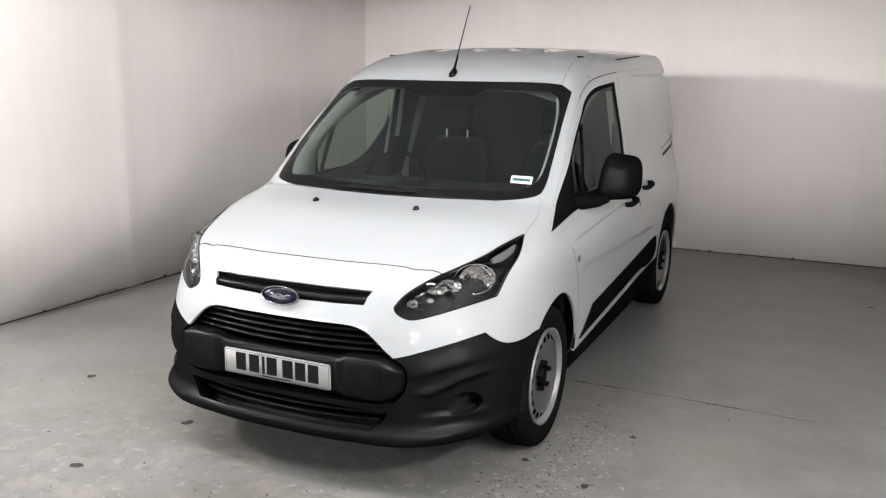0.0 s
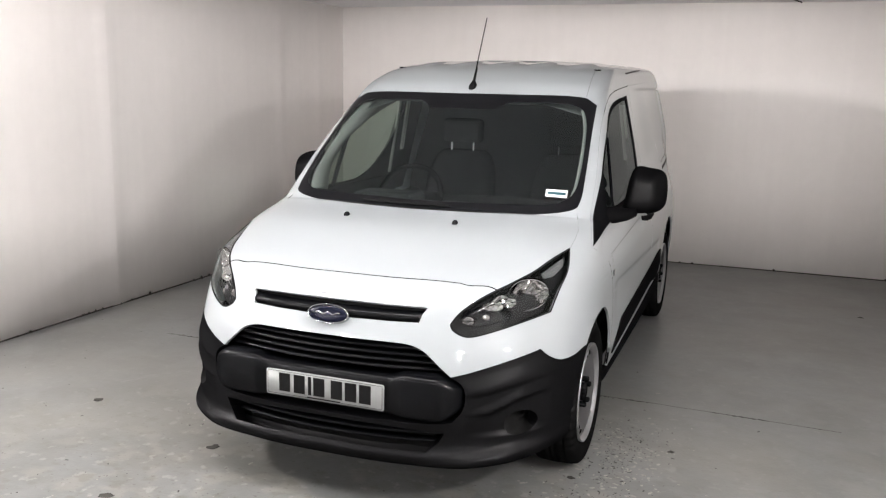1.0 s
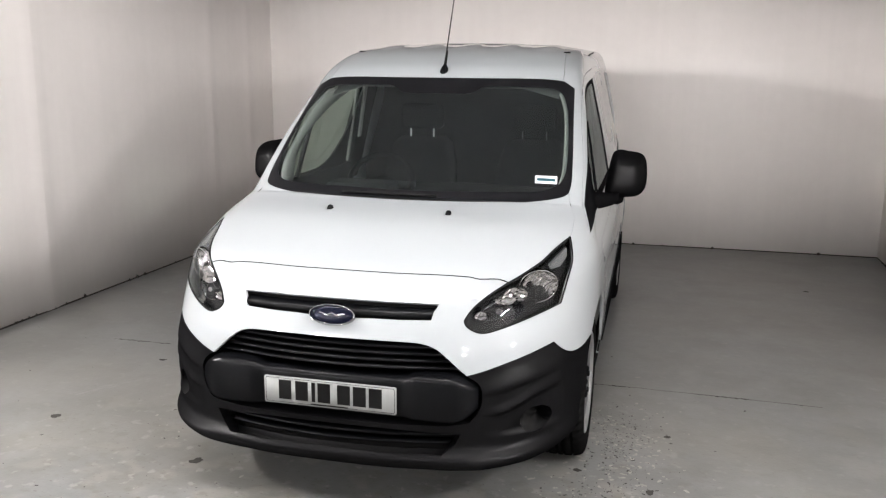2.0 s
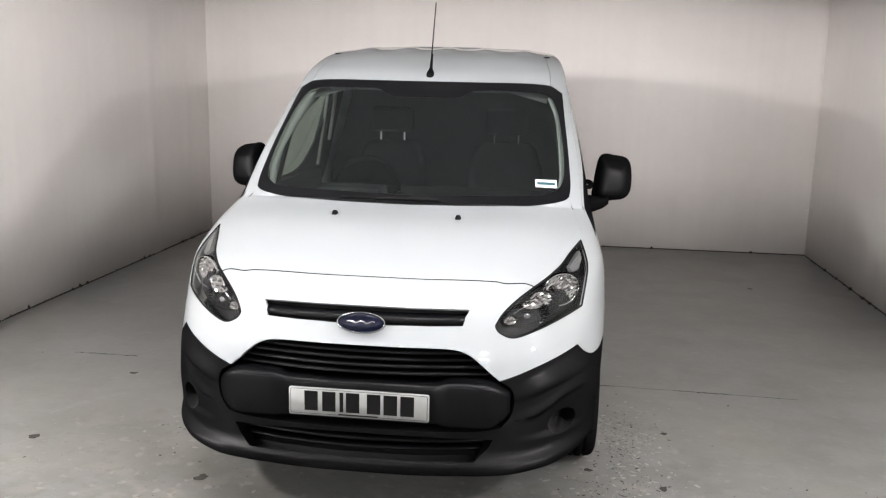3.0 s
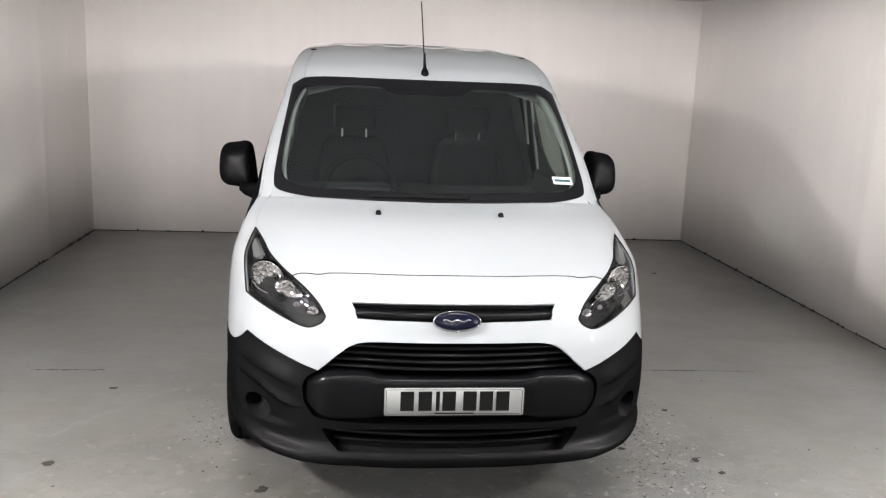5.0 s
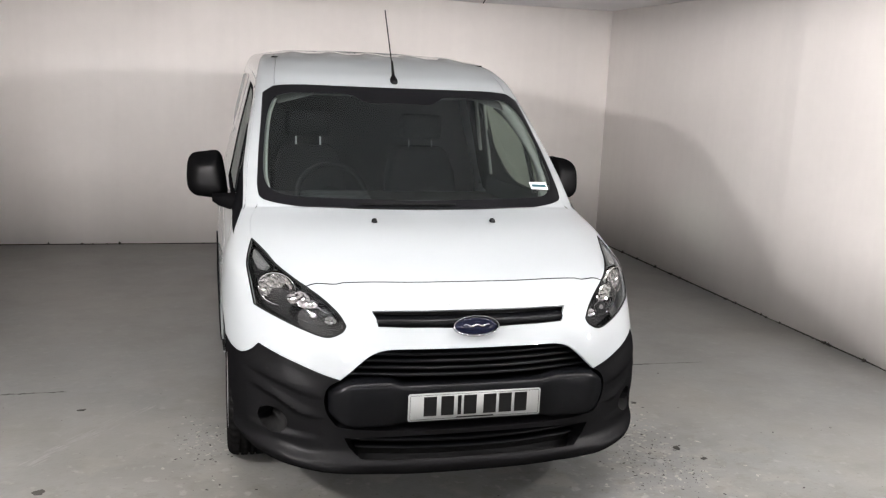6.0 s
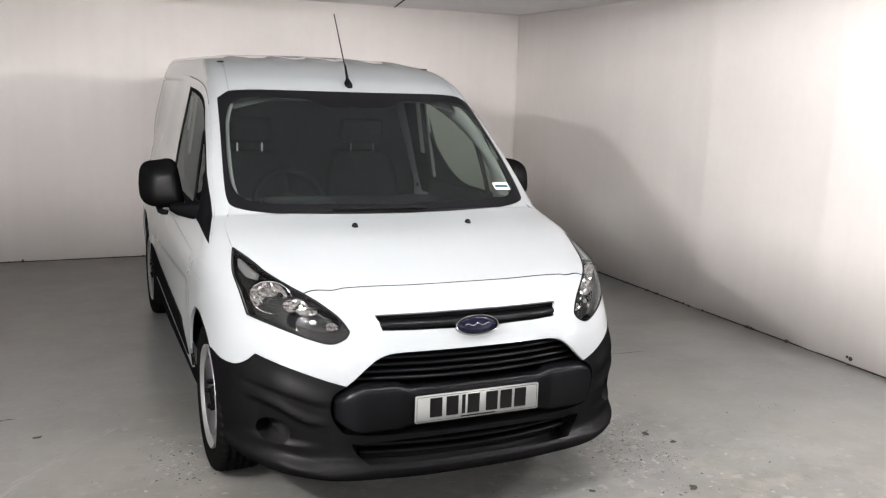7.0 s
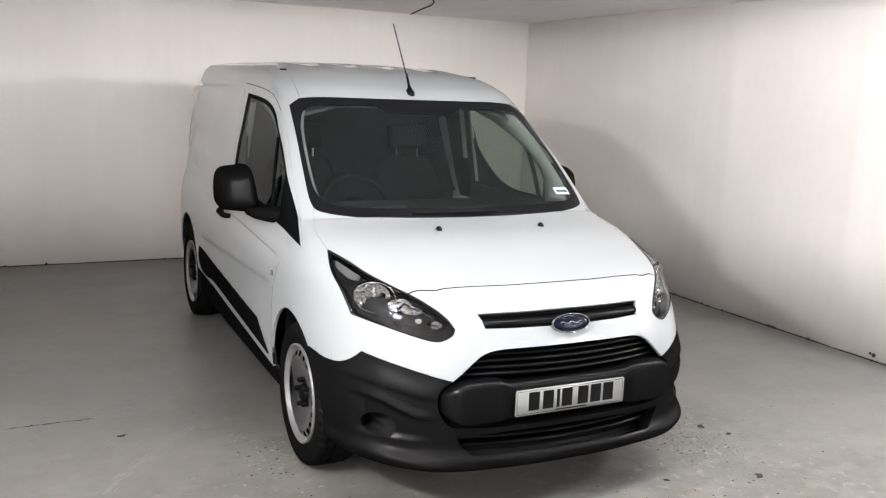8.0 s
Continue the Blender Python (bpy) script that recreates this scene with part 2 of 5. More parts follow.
M_CLOTH = pbr("shaded_seat_cloth", (0.0010, 0.0011, 0.0012), 0.95, vary=0.25, scale=40, bump=0.4, bump_scale=600, spec=0.0)
M_CHROME = pbr("chrome", (0.75, 0.75, 0.76), 0.12, 1.0, vary=0.03)
M_RIM = pbr("badge_chrome", (0.42, 0.42, 0.43), 0.16, 1.0, vary=0.03)
M_POST_LIT = pbr("lit_post_steel", (0.9, 0.9, 0.9), 0.4, 0.8, vary=0.05)
M_STEEL = pbr("silver_wheel_paint", (0.23, 0.23, 0.235), 0.34, 0.5, vary=0.08, scale=14, bump=0.05)
M_RUBBER = grained("tyre_rubber", (0.0050, 0.0050, 0.0050), 0.006, 0.5, bump=0.3, bump_scale=300.0)
M_BLUE = pbr("deep_blue_enamel", (0.0024, 0.0036, 0.0125), 0.25, vary=0.05, spec=0.2)
M_PLATE = pbr("white_reflective_plate", (0.205, 0.211, 0.207), 0.4, vary=0.03, scale=30)
M_INK = pbr("black_ink", (0.006, 0.006, 0.006), 0.5, vary=0.1, spec=0.1)
M_TEAL = pbr("dark_teal_print", (0.012, 0.07, 0.09), 0.4, vary=0.1)
M_PAPER = pbr("white_sticker", (0.72, 0.76, 0.78), 0.5, vary=0.03)
M_LAMPBOWL = pbr("headlight_reflector", (0.56, 0.55, 0.54), 0.05, 1.0, vary=0.05)
M_LAMPDARK = pbr("dark_chrome", (0.060, 0.055, 0.053), 0.14, 1.0, vary=0.05)
M_LAMPGREY = pbr("headlight_bezel", (0.006, 0.006, 0.0065), 0.45, vary=0.1, spec=0.14)
M_LAMPGLOSS = pbr("gloss_black_bezel", (0.005, 0.005, 0.006), 0.12, vary=0.1, rough_vary=0.03, spec=0.3)
M_INDICATOR = pbr("grey_light_guide", (0.10, 0.105, 0.105), 0.35, vary=0.08)
G_SCREEN = glass("windscreen_glass", (0.68, 0.75, 0.73), base=0.076)
G_SIDE = glass("tinted_side_glass", (0.50, 0.57, 0.50), 0.45)
G_LENS = glass("clear_lens", (0.95, 0.95, 0.95), 0.55)


# ---- the bay: floor, walls with board joints, ceiling ----
def wavy_wall(name, a, b, bumps, label, thick=0.2, high=CEIL, mat=M_WALL):
    """An upright wall from a to b (x, y), its inner face to the left of that way, with soft vertical swells at the board joints."""
    a, b = Vector((*a, 0)), Vector((*b, 0))
    way = (b - a).normalized()
    inn = Vector((-way.y, way.x, 0))
    length = (b - a).length
    bm = bmesh.new()
    steps = sorted({round(length * k / 60, 4) for k in range(61)} | {round(s + d, 4) for s, h, w in bumps for d in (-w, -w / 2, 0, w / 2, w) if 0 < s + d < length})
    rings = []
    for s in steps:
        off = sum(h * math.exp(-((s - c) / w) ** 2 * 2) for c, h, w in bumps) + 0.003 * math.sin(2.1 * s + a.x)
        p, q = a + way * s + inn * off, a + way * s - inn * thick
        rings.append([(p.x, p.y, 0.007), (p.x, p.y, high * 0.33), (p.x, p.y, high * 0.66), (p.x, p.y, high), (q.x, q.y, high), (q.x, q.y, 0.007)])
    loft(bm, rings)
    ob = obj(name, bm, mat)
    for p in ob.data.polygons:
        p.use_smooth = abs(p.normal.dot(inn)) > 0.5
    return tagged(ob, label, "wall", kind="structure")


tagged(box("floor", -AISLE_X - 0.5, AISLE_X + 0.5, AISLE_Y - 0.5, Y1 + 0.5, -0.2, 0, mat=M_FLOOR), "grey painted concrete floor, worn and scuffed", "floor", kind="structure")
tagged(box("ceiling", X0 - 0.5, X1 + 0.5, Y0, Y1 + 0.5, CEIL, CEIL + 0.35, mat=M_CEIL), "low grey painted ceiling over the bay", "ceiling", kind="structure")
tagged(box("ceiling_aisle", -AISLE_X - 0.5, AISLE_X + 0.5, AISLE_Y - 0.5, Y0, AISLE_CEIL, AISLE_CEIL + 0.15, mat=M_CEIL), "unseen grey painted ceiling over the aisle", "ceiling", kind="structure")
wavy_wall("wall_back", (X1 + 0.05, Y1), (X0 - 0.1, Y1), [(2.3, 0.003, 0.5), (4.6, 0.003, 0.5)], "off-white painted board wall behind the van")
wavy_wall("wall_left", (-2.835, Y1 + 0.1), (-2.931, Y0), [(0.62, 0.008, 0.10), (1.36, 0.012, 0.11), (3.62, 0.015, 0.13)], "off-white painted board wall with vertical joints")
wavy_wall("wall_right", (X1, Y0), (X1, Y1 + 0.1), [(0.98, 0.010, 0.14), (2.17, 0.009, 0.14), (3.85, 0.006, 0.2)], "off-white painted board wall with vertical joints")
# Walls out of view, added to close the aisle and hold down its bounce.
for name, p, q in (("wall_front", (-AISLE_X, AISLE_Y), (AISLE_X, AISLE_Y)), ("wall_aisle_right", (AISLE_X, AISLE_Y), (AISLE_X, Y0)), ("wall_aisle_left", (-AISLE_X, Y0), (-AISLE_X, AISLE_Y)), ("wall_return_right", (AISLE_X, Y0), (X1 + 0.2, Y0)), ("wall_return_left", (X0 - 0.25, Y0), (-AISLE_X, Y0))):
    wavy_wall(name, p, q, [(2.0, 0.004, 0.3)], "unseen wall that closes the aisle, grey to cut bounced light", high=AISLE_CEIL, mat=M_AISLE)

# lamps under the ceiling, out of view, some added as fill: a shallow steel body with a bare glowing tube
M_FIXTURE = pbr("white_lamp_steel", (0.7, 0.7, 0.7), 0.4, vary=0.03)


def glow(name, strength):
    m = bpy.data.materials.new(name)
    m.use_nodes = True
    b = m.node_tree.nodes["Principled BSDF"]
    b.inputs["Emission Color"].default_value = (*LAMP_COLOUR, 1)
    b.inputs["Emission Strength"].default_value = strength
    return m


for lx, ly, turn, share in LAMPS:
    fixture = tagged(box("ceiling_light", -0.34, 0.34, -0.11, 0.11, -0.045, -0.002, mat=M_FIXTURE, bevel=0.008), "unseen white batten lamp with a bare tube under the ceiling", "ceiling light", "ceiling lamps")
    fixture.matrix_basis = pose(lx, ly, AISLE_CEIL, 0, 0, turn)
    bm = lathe([(-0.28, 0.0), (-0.28, 0.019), (0.28, 0.019), (0.28, 0.0)], 14)
    bm.transform(Matrix.Translation((0, 0, -0.066)))
    obj("tube", bm, glow("glowing_tube", LAMP_GLOW * share), fixture, "glowing white tube")
    for sx in (-0.29, 0.29):
        box("lamp_holder", sx - 0.012, sx + 0.012, -0.018, 0.018, -0.088, -0.04, mat=M_FIXTURE, parent=fixture, bevel=0.003)

# ---- the van's skin: rails that run from the nose's middle round the corner and along the side ----
# each rail: y and z at the middle, half width, z at the side, corner length, corner power, y and z at the tail
LOWER = [
    (0.060, 0.205, 0.850, 0.200, 0.84, 2.6, 4.36, 0.200),
    (0.020, 0.222, 0.886, 0.233, 0.93, 2.95, 4.39, 0.245),
    (0.000, 0.262, 0.905, 0.270, 0.94, 3.05, 4.40, 0.285),
    (0.030, 0.310, 0.907, 0.320, 0.92, 3.05, 4.41, 0.340),
    (0.024, 0.420, 0.918, 0.430, 0.94, 3.0, 4.41, 0.440),
    (0.020, 0.550, 0.922, 0.550, 0.95, 2.85, 4.41, 0.560),
    (0.030, 0.660, 0.922, 0.660, 0.95, 2.68, 4.40, 0.670),
    (0.065, 0.760, 0.920, 0.760, 0.94, 2.6, 4.40, 0.770),
    (0.115, 0.840, 0.914, 0.840, 0.90, 2.6, 4.40, 0.860),
    (0.190, 0.905, 0.905, 0.885, 0.82, 2.6, 4.39, 0.930),
    (0.330, 0.955, 0.893, 0.925, 0.70, 2.6, 4.39, 0.980),
]
UPPER = [
    (0.620, 1.040, 0.877, 0.970, 0.46, 2.7, 4.38, 1.030),
    (0.930, 1.090, 0.862, 1.025, 0.30, 3.0, 4.37, 1.080),
    (1.020, 1.125, 0.848, 1.085, 0.27, 3.0, 4.36, 1.130),
    (1.330, 1.365, 0.796, 1.330, 0.22, 3.4, 4.34, 1.360),
    (1.680, 1.625, 0.730, 1.585, 0.20, 3.5, 4.31, 1.625),
    (1.860, 1.715, 0.705, 1.690, 0.22, 3.2, 4.29, 1.715),
    (2.100, 1.778, 0.668, 1.764, 0.30, 3.0, 4.26, 1.784),
    (2.450, 1.812, 0.590, 1.803, 0.50, 2.6, 4.20, 1.815),
    (2.850, 1.824, 0.330, 1.820, 0.50, 2.4, 3.95, 1.826),
    (3.200, 1.828, 0.020, 1.828, 0.10, 2.0, 3.40, 1.828),
]
RAILS = np.array(LOWER + UPPER)
VMAX = len(RAILS) - 1


def rail(v):
    """The rail's eight numbers at the height parameter v, by Catmull-Rom."""
    v = np.clip(np.asarray(v, float), 0, VMAX)
    i = np.clip(np.floor(v).astype(int), 0, VMAX - 1)
    f = (v - i)[..., None]
    p0, p1, p2, p3 = (RAILS[np.clip(i + k, 0, VMAX)] for k in (-1, 0, 1, 2))
    return p1 + 0.5 * f * (p2 - p0 + f * (2 * p0 - 5 * p1 + 4 * p2 - p3 + f * (3 * (p1 - p2) + p3 - p0)))


def ease(t):
    t = np.clip(t, 0, 1)
    return t * t * (3 - 2 * t)


def skin(u, v):
    """The place on the skin: u 0 to 1 round the nose, 1 to 2 along the side, 2 to 3 across the tail."""
    u, v = np.broadcast_arrays(np.asarray(u, float), np.asarray(v, float))
    yf, zf, w, zs, ln, p, yr, zr = np.moveaxis(rail(v), -1, 0)
    a = np.clip(u, 0, 1) * np.pi / 2
    g, c = np.sin(a) ** (2 / p), np.maximum(np.cos(a), 0) ** (2 / p)
    s = np.clip(u - 1, 0, 1)
    y0 = yf + ln
    y = np.where(u <= 1, yf + ln * (1 - c), y0 + (yr - y0) * s)
    z = np.where(u <= 1, zf + (zs - zf) * (1 - c), zs + (zr - zs) * s)
    taper = 1 - 0.036 * np.clip((y - 2.2) / 2.1, 0, 1.1) ** 2 - 0.10 * np.clip((y - (yr - 0.16)) / 0.16, 0, 1) ** 3
    # below the waist the tail draws in behind the rear wheel
    taper = taper - 0.062 * ease((y - 3.88) / 0.42) * ease((1.42 - z) / 0.42)
    x = w * g * taper * (1 - np.clip(u - 2, 0, 1))
    # pressed lines along the side: the waist crease, the hollow of the doors, the sunk panel of the load bay
    side = np.clip((y - 1.0) / 0.25, 0, 1) * np.clip((4.25 - y) / 0.15, 0, 1) * np.clip((u - 0.75) / 0.15, 0, 1)
    waist = 0.842 + 0.045 * y
    top = 0.798 - 0.04 * y
    hollow = (1 - np.tanh((z - top) / 0.012)) / 2 * np.clip((z - 0.50) / (top - 0.50), 0, 1) * ease((y - 1.22) / 0.16) * ease((3.05 - y) / 0.12)
    sunk = ease((y - 2.62) / 0.75) * ease((4.16 - y) / 0.05) * ease((z - 1.17) / 0.12) * ease((1.676 - z) / 0.03)
    x = x - side * (0.0050 * (1 - np.tanh((z - waist) / 0.003)) / 2 * ease((z - waist + 0.10) / 0.10) * ease((2.28 - y) / 0.1) * ease((y - 1.19) / 0.06) + 0.007 * hollow + 0.013 * sunk)
    # the bumper's moulded ledges, lamp pocket and lip
    ax = np.abs(x)

    def band(xs, zs):
        return np.interp(ax, xs, zs)

    l1 = band([0.45, 0.62, 0.70, 0.78, 0.86], [0.500, 0.525, 0.547, 0.563, 0.570])
    l2 = band([0.56, 0.64, 0.676, 0.735, 0.80], [0.430, 0.441, 0.456, 0.488, 0.505])
    lt = band([0.40, 0.51, 0.625, 0.72, 0.80], [0.268, 0.273, 0.296, 0.318, 0.325])
    out = 0.013 * np.where(z > l1, ease(1 - (z - l1) / 0.07), ease(1 + (z - l1) / 0.024)) * band([0.54, 0.64, 0.74, 0.86], [0, 1, 0.8, 0])
    out = out + 0.009 * np.where(z > l2, ease(1 - (z - l2) / 0.04), ease(1 + (z - l2) / 0.012)) * band([0.56, 0.63, 0.76, 0.84], [0, 1, 0.7, 0])
    out = out - 0.018 * ease((l2 - z) / 0.03) * ease((z - 0.335) / 0.03) * band([0.57, 0.70, 0.79, 0.835], [0, 1, 1, 0])
    out = out + 0.024 * ease((lt - z) / 0.05) * band([0.36, 0.55, 0.70, 0.84], [0, 1, 0.8, 0])
    out = np.where(u < 1, out, 0)
    # pressed ribs along the roof
    z = z + 0.008 * ease((y - 2.08) / 0.16) * ease((z - 1.765) / 0.03) * (0.5 + 0.5 * np.cos(2 * np.pi * x / 0.235)) ** 2
    x = x + out * 0.5 * x
    y = y - out * (1 - 0.4 * ax * ax)
    return np.stack([x, y, z], -1)


from mathutils.bvhtree import BVHTree
from mathutils.geometry import barycentric_transform, delaunay_2d_cdt

# a fine mesh of the half skin, to bring outlines onto it
GU = np.concatenate([np.linspace(0, 1, 61), np.linspace(1, 2, 120)[1:], np.linspace(2, 3, 6)[1:]])
GV = np.linspace(0, VMAX, 420)
GP = skin(GU[None, :], GV[:, None])
NU = len(GU)
G_VERTS = [Vector(p) for p in GP.reshape(-1, 3).tolist()]
G_UV = [(GU[i], GV[j]) for j in range(len(GV)) for i in range(NU)]
G_TRIS = [t for j in range(len(GV) - 1) for i in range(NU - 1) for t in ((j * NU + i, j * NU + i + 1, (j + 1) * NU + i + 1), (j * NU + i, (j + 1) * NU + i + 1, (j + 1) * NU + i))]
G_TREE = BVHTree.FromPolygons(G_VERTS, G_TRIS)


def uv_at(hit, index):
    a, b, c = G_TRIS[index]
    q = barycentric_transform(hit, G_VERTS[a], G_VERTS[b], G_VERTS[c], Vector((*G_UV[a], 0)), Vector((*G_UV[b], 0)), Vector((*G_UV[c], 0)))
    return [max(0.0, q.x), q.y]


def near(p):
    hit, n, index, d = G_TREE.find_nearest(Vector(p))
    uv = uv_at(hit, index)
    return [-0.05, uv[1]] if abs(p[0]) < 1e-4 else uv


def from_side(y, z):
    hit, n, index, d = G_TREE.ray_cast(Vector((3, y, z)), Vector((-1, 0, 0)))
    return uv_at(hit, index) if hit else near((0.86, y, z))


def from_front(x, z):
    hit, n, index, d = G_TREE.ray_cast(Vector((x + 1e-4, -2, z)), Vector((0, 1, 0)))
    uv = uv_at(hit, index)
    return [-0.05, uv[1]] if abs(x) < 1e-4 else uv


def on_skin(x, z):
    """The front of the skin at (x, z): place and outward normal."""
    hit, n, index, d = G_TREE.ray_cast(Vector((abs(x) + 1e-4, -2, z)), Vector((0, 1, 0)))
    n = n if n.y < 0 else -n
    s = -1 if x < 0 else 1
    return Vector((x, hit.y, hit.z)), Vector((n.x * s, n.y, n.z))


def trace(*curves, n=5, how=near):
    """A closed outline on the skin, in its parameters: smooth within each curve, with a corner where one ends and the next begins."""
    out = []
    for c in curves:
        pts = spline([(*p, 0) if len(p) == 2 else p for p in c], n) if len(c) > 2 else [Vector((*p, 0)) if len(p) == 2 else Vector(p) for p in c]
        for p in pts:
            q = how(p) if how is near else how(p.x, p.y)
            if not out or abs(q[0] - out[-1][0]) + abs(q[1] - out[-1][1]) > 1e-5:
                out.append(q)
    return out


# ---- outlines of the panels and openings ----
LIGHT_TOP = [(0.798, 0.754, 0.992), (0.751, 0.610, 0.964), (0.715, 0.490, 0.936), (0.660, 0.370, 0.908), (0.612, 0.297, 0.886), (0.556, 0.230, 0.853), (0.508, 0.176, 0.812), (0.483, 0.143, 0.772)]
LIGHT_LOW = [(0.483, 0.143, 0.772), (0.500, 0.140, 0.749), (0.550, 0.156, 0.729), (0.620, 0.205, 0.742), (0.705, 0.290, 0.766), (0.804, 0.432, 0.793)]
LIGHT_OUT = [(0.804, 0.432, 0.793), (0.812, 0.472, 0.836), (0.820, 0.530, 0.883), (0.823, 0.631, 0.931), (0.798, 0.754, 0.992)]
SHUT = [(0, 0.215, 0.918), (0.22, 0.222, 0.917), (0.44, 0.258, 0.911), (0.475, 0.265, 0.9095), (0.513, 0.268, 0.904), (0.576, 0.296, 0.901), (0.615, 0.302, 0.889)]
COWL = [(0.748, 1.120, 1.125), (0.720, 1.085, 1.108), (0.644, 1.038, 1.096), (0.50, 0.981, 1.091), (0.285, 0.935, 1.089), (0, 0.918, 1.088)]
SCREEN_SIDE = [(0.748, 1.120, 1.125), (0.752, 1.180, 1.165), (0.745, 1.280, 1.255), (0.720, 1.510, 1.440), (0.697, 1.716, 1.580)]
SCREEN_TOP = [(0.640, 1.732, 1.617), (0.336, 1.690, 1.627), (0, 1.683, 1.628)]
PANE_TOP = [(0, 1.575, 1.548), (0.17, 1.575, 1.548), (0.22, 1.605, 1.572), (0.27, 1.628, 1.590), (0.45, 1.640, 1.590), (0.59, 1.655, 1.583), (0.65, 1.632, 1.556), (0.684, 1.550, 1.477)]
PANE_SIDE = [(0.684, 1.550, 1.477), (0.706, 1.408, 1.365), (0.719, 1.250, 1.235), (0.712, 1.170, 1.180), (0.680, 1.120, 1.150), (0.607, 1.075, 1.130), (0.40, 1.035, 1.124), (0, 1.010, 1.118)]
BUMPER_EDGE = [(0.503, 0.100, 0.580), (0.560, 0.130, 0.594), (0.622, 0.173, 0.612), (0.715, 0.260, 0.638), (0.785, 0.350, 0.658)]
BUMPER_DIP = [(0.785, 0.350, 0.658), (0.805, 0.390, 0.620), (0.841, 0.448, 0.594), (0.877, 0.546, 0.590), (0.902, 0.659, 0.601), (0.915, 0.80, 0.58)]
GRILLE = [(0, 0.703), (0.25, 0.702), (0.34, 0.697), (0.390, 0.681), (0.43, 0.652), (0.47, 0.615), (0.507, 0.582)]
GRILLE_END = [(0.507, 0.582), (0.545, 0.555), (0.562, 0.520), (0.558, 0.465), (0.53, 0.418), (0.485, 0.398), (0.25, 0.392), (0, 0.390)]
INTAKE = [(0, 0.372), (0.25, 0.370), (0.49, 0.358), (0.470, 0.320), (0.425, 0.280), (0.25, 0.279), (0, 0.279)]
SLOT = [(0, 0.833), (0.10, 0.833), (0.20, 0.832), (0.30, 0.831), (0.385, 0.829), (0.381, 0.820), (0.372, 0.806), (0.366, 0.778), (0.25, 0.777), (0.12, 0.776), (0, 0.770)]
WINDOW_FRONT = [(0.867, 0.920, 0.980), (0.835, 1.130, 1.105), (0.810, 1.323, 1.224), (0.787, 1.500, 1.360), (0.760, 1.700, 1.477), (0.740, 1.850, 1.550), (0.729, 2.030, 1.590), (0.725, 2.250, 1.609), (0.723, 2.500, 1.622)]
WINDOW_REAR = [(0.723, 2.500, 1.622), (0.770, 2.462, 1.443), (0.802, 2.440, 1.312), (0.826, 2.420, 1.210), (0.858, 2.405, 1.062)]
WINDOW_SILL = [(0.858, 2.405, 1.062), (0.858, 1.900, 1.050), (0.860, 1.640, 1.040), (0.864, 1.223, 1.016), (0.867, 0.920, 0.980)]
SIDE_PANE = [(1.345, 1.098), (1.365, 1.20), (1.395, 1.262), (1.52, 1.352), (1.72, 1.464), (1.87, 1.532), (2.04, 1.570), (2.26, 1.590), (2.45, 1.600)]
SIDE_PANE_REAR = [(2.45, 1.600), (2.42, 1.44), (2.402, 1.31), (2.38, 1.20), (2.365, 1.092)]
DOOR_TOP = [(0.872, 0.905, 0.988), (0.833, 1.112, 1.120), (0.803, 1.295, 1.246), (0.775, 1.431, 1.350), (0.757, 1.519, 1.414), (0.742, 1.656, 1.508), (0.727, 1.853, 1.604), (0.715, 2.113, 1.653), (0.709, 2.60, 1.684)]
DOOR_REAR = [(2.60, 1.684), (2.575, 1.45), (2.56, 1.2), (2.575, 0.95), (2.60, 0.43)]
DOOR_FRONT = [(1.205, 0.345), (1.218, 0.45), (1.215, 0.60), (1.185, 0.75), (1.12, 0.875), (0.95, 0.955)]
MOULDING = [[(1.285, 0.384), (1.49, 0.513)], [(1.49, 0.513), (2.2, 0.555), (3.055, 0.605)], [(3.055, 0.605), (3.085, 0.555), (3.075, 0.50), (2.96, 0.455), (2.75, 0.452)], [(2.75, 0.452), (2.55, 0.466), (1.9, 0.427), (1.285, 0.384)]]
SILL_LINE = [(1.0, 0.330), (1.21, 0.338), (2.0, 0.385), (2.6, 0.425), (3.4, 0.445)]


def arch(cy, cz, front, rear, high):
    """A wheel opening, open to the ground."""
    pts = [(cy - front, 0.1)] + [(cy - math.cos(a) * (front if math.cos(a) > 0 else rear), cz + high * math.sin(a)) for a in np.linspace(0, math.pi, 25)] + [(cy + rear, 0.1)]
    return trace([p for p in pts], n=1, how=from_side)


def ellipse_front(cx, cz, rx, rz, n=28):
    return [from_front(cx + rx * math.cos(a), cz + rz * math.sin(a)) for a in np.linspace(0, 2 * math.pi, n, endpoint=False)]


def sides(*curves, n=4):
    return trace(*curves, n=n, how=from_side)


def fronts(*curves, n=4):
    return trace(*curves, n=n, how=from_front)


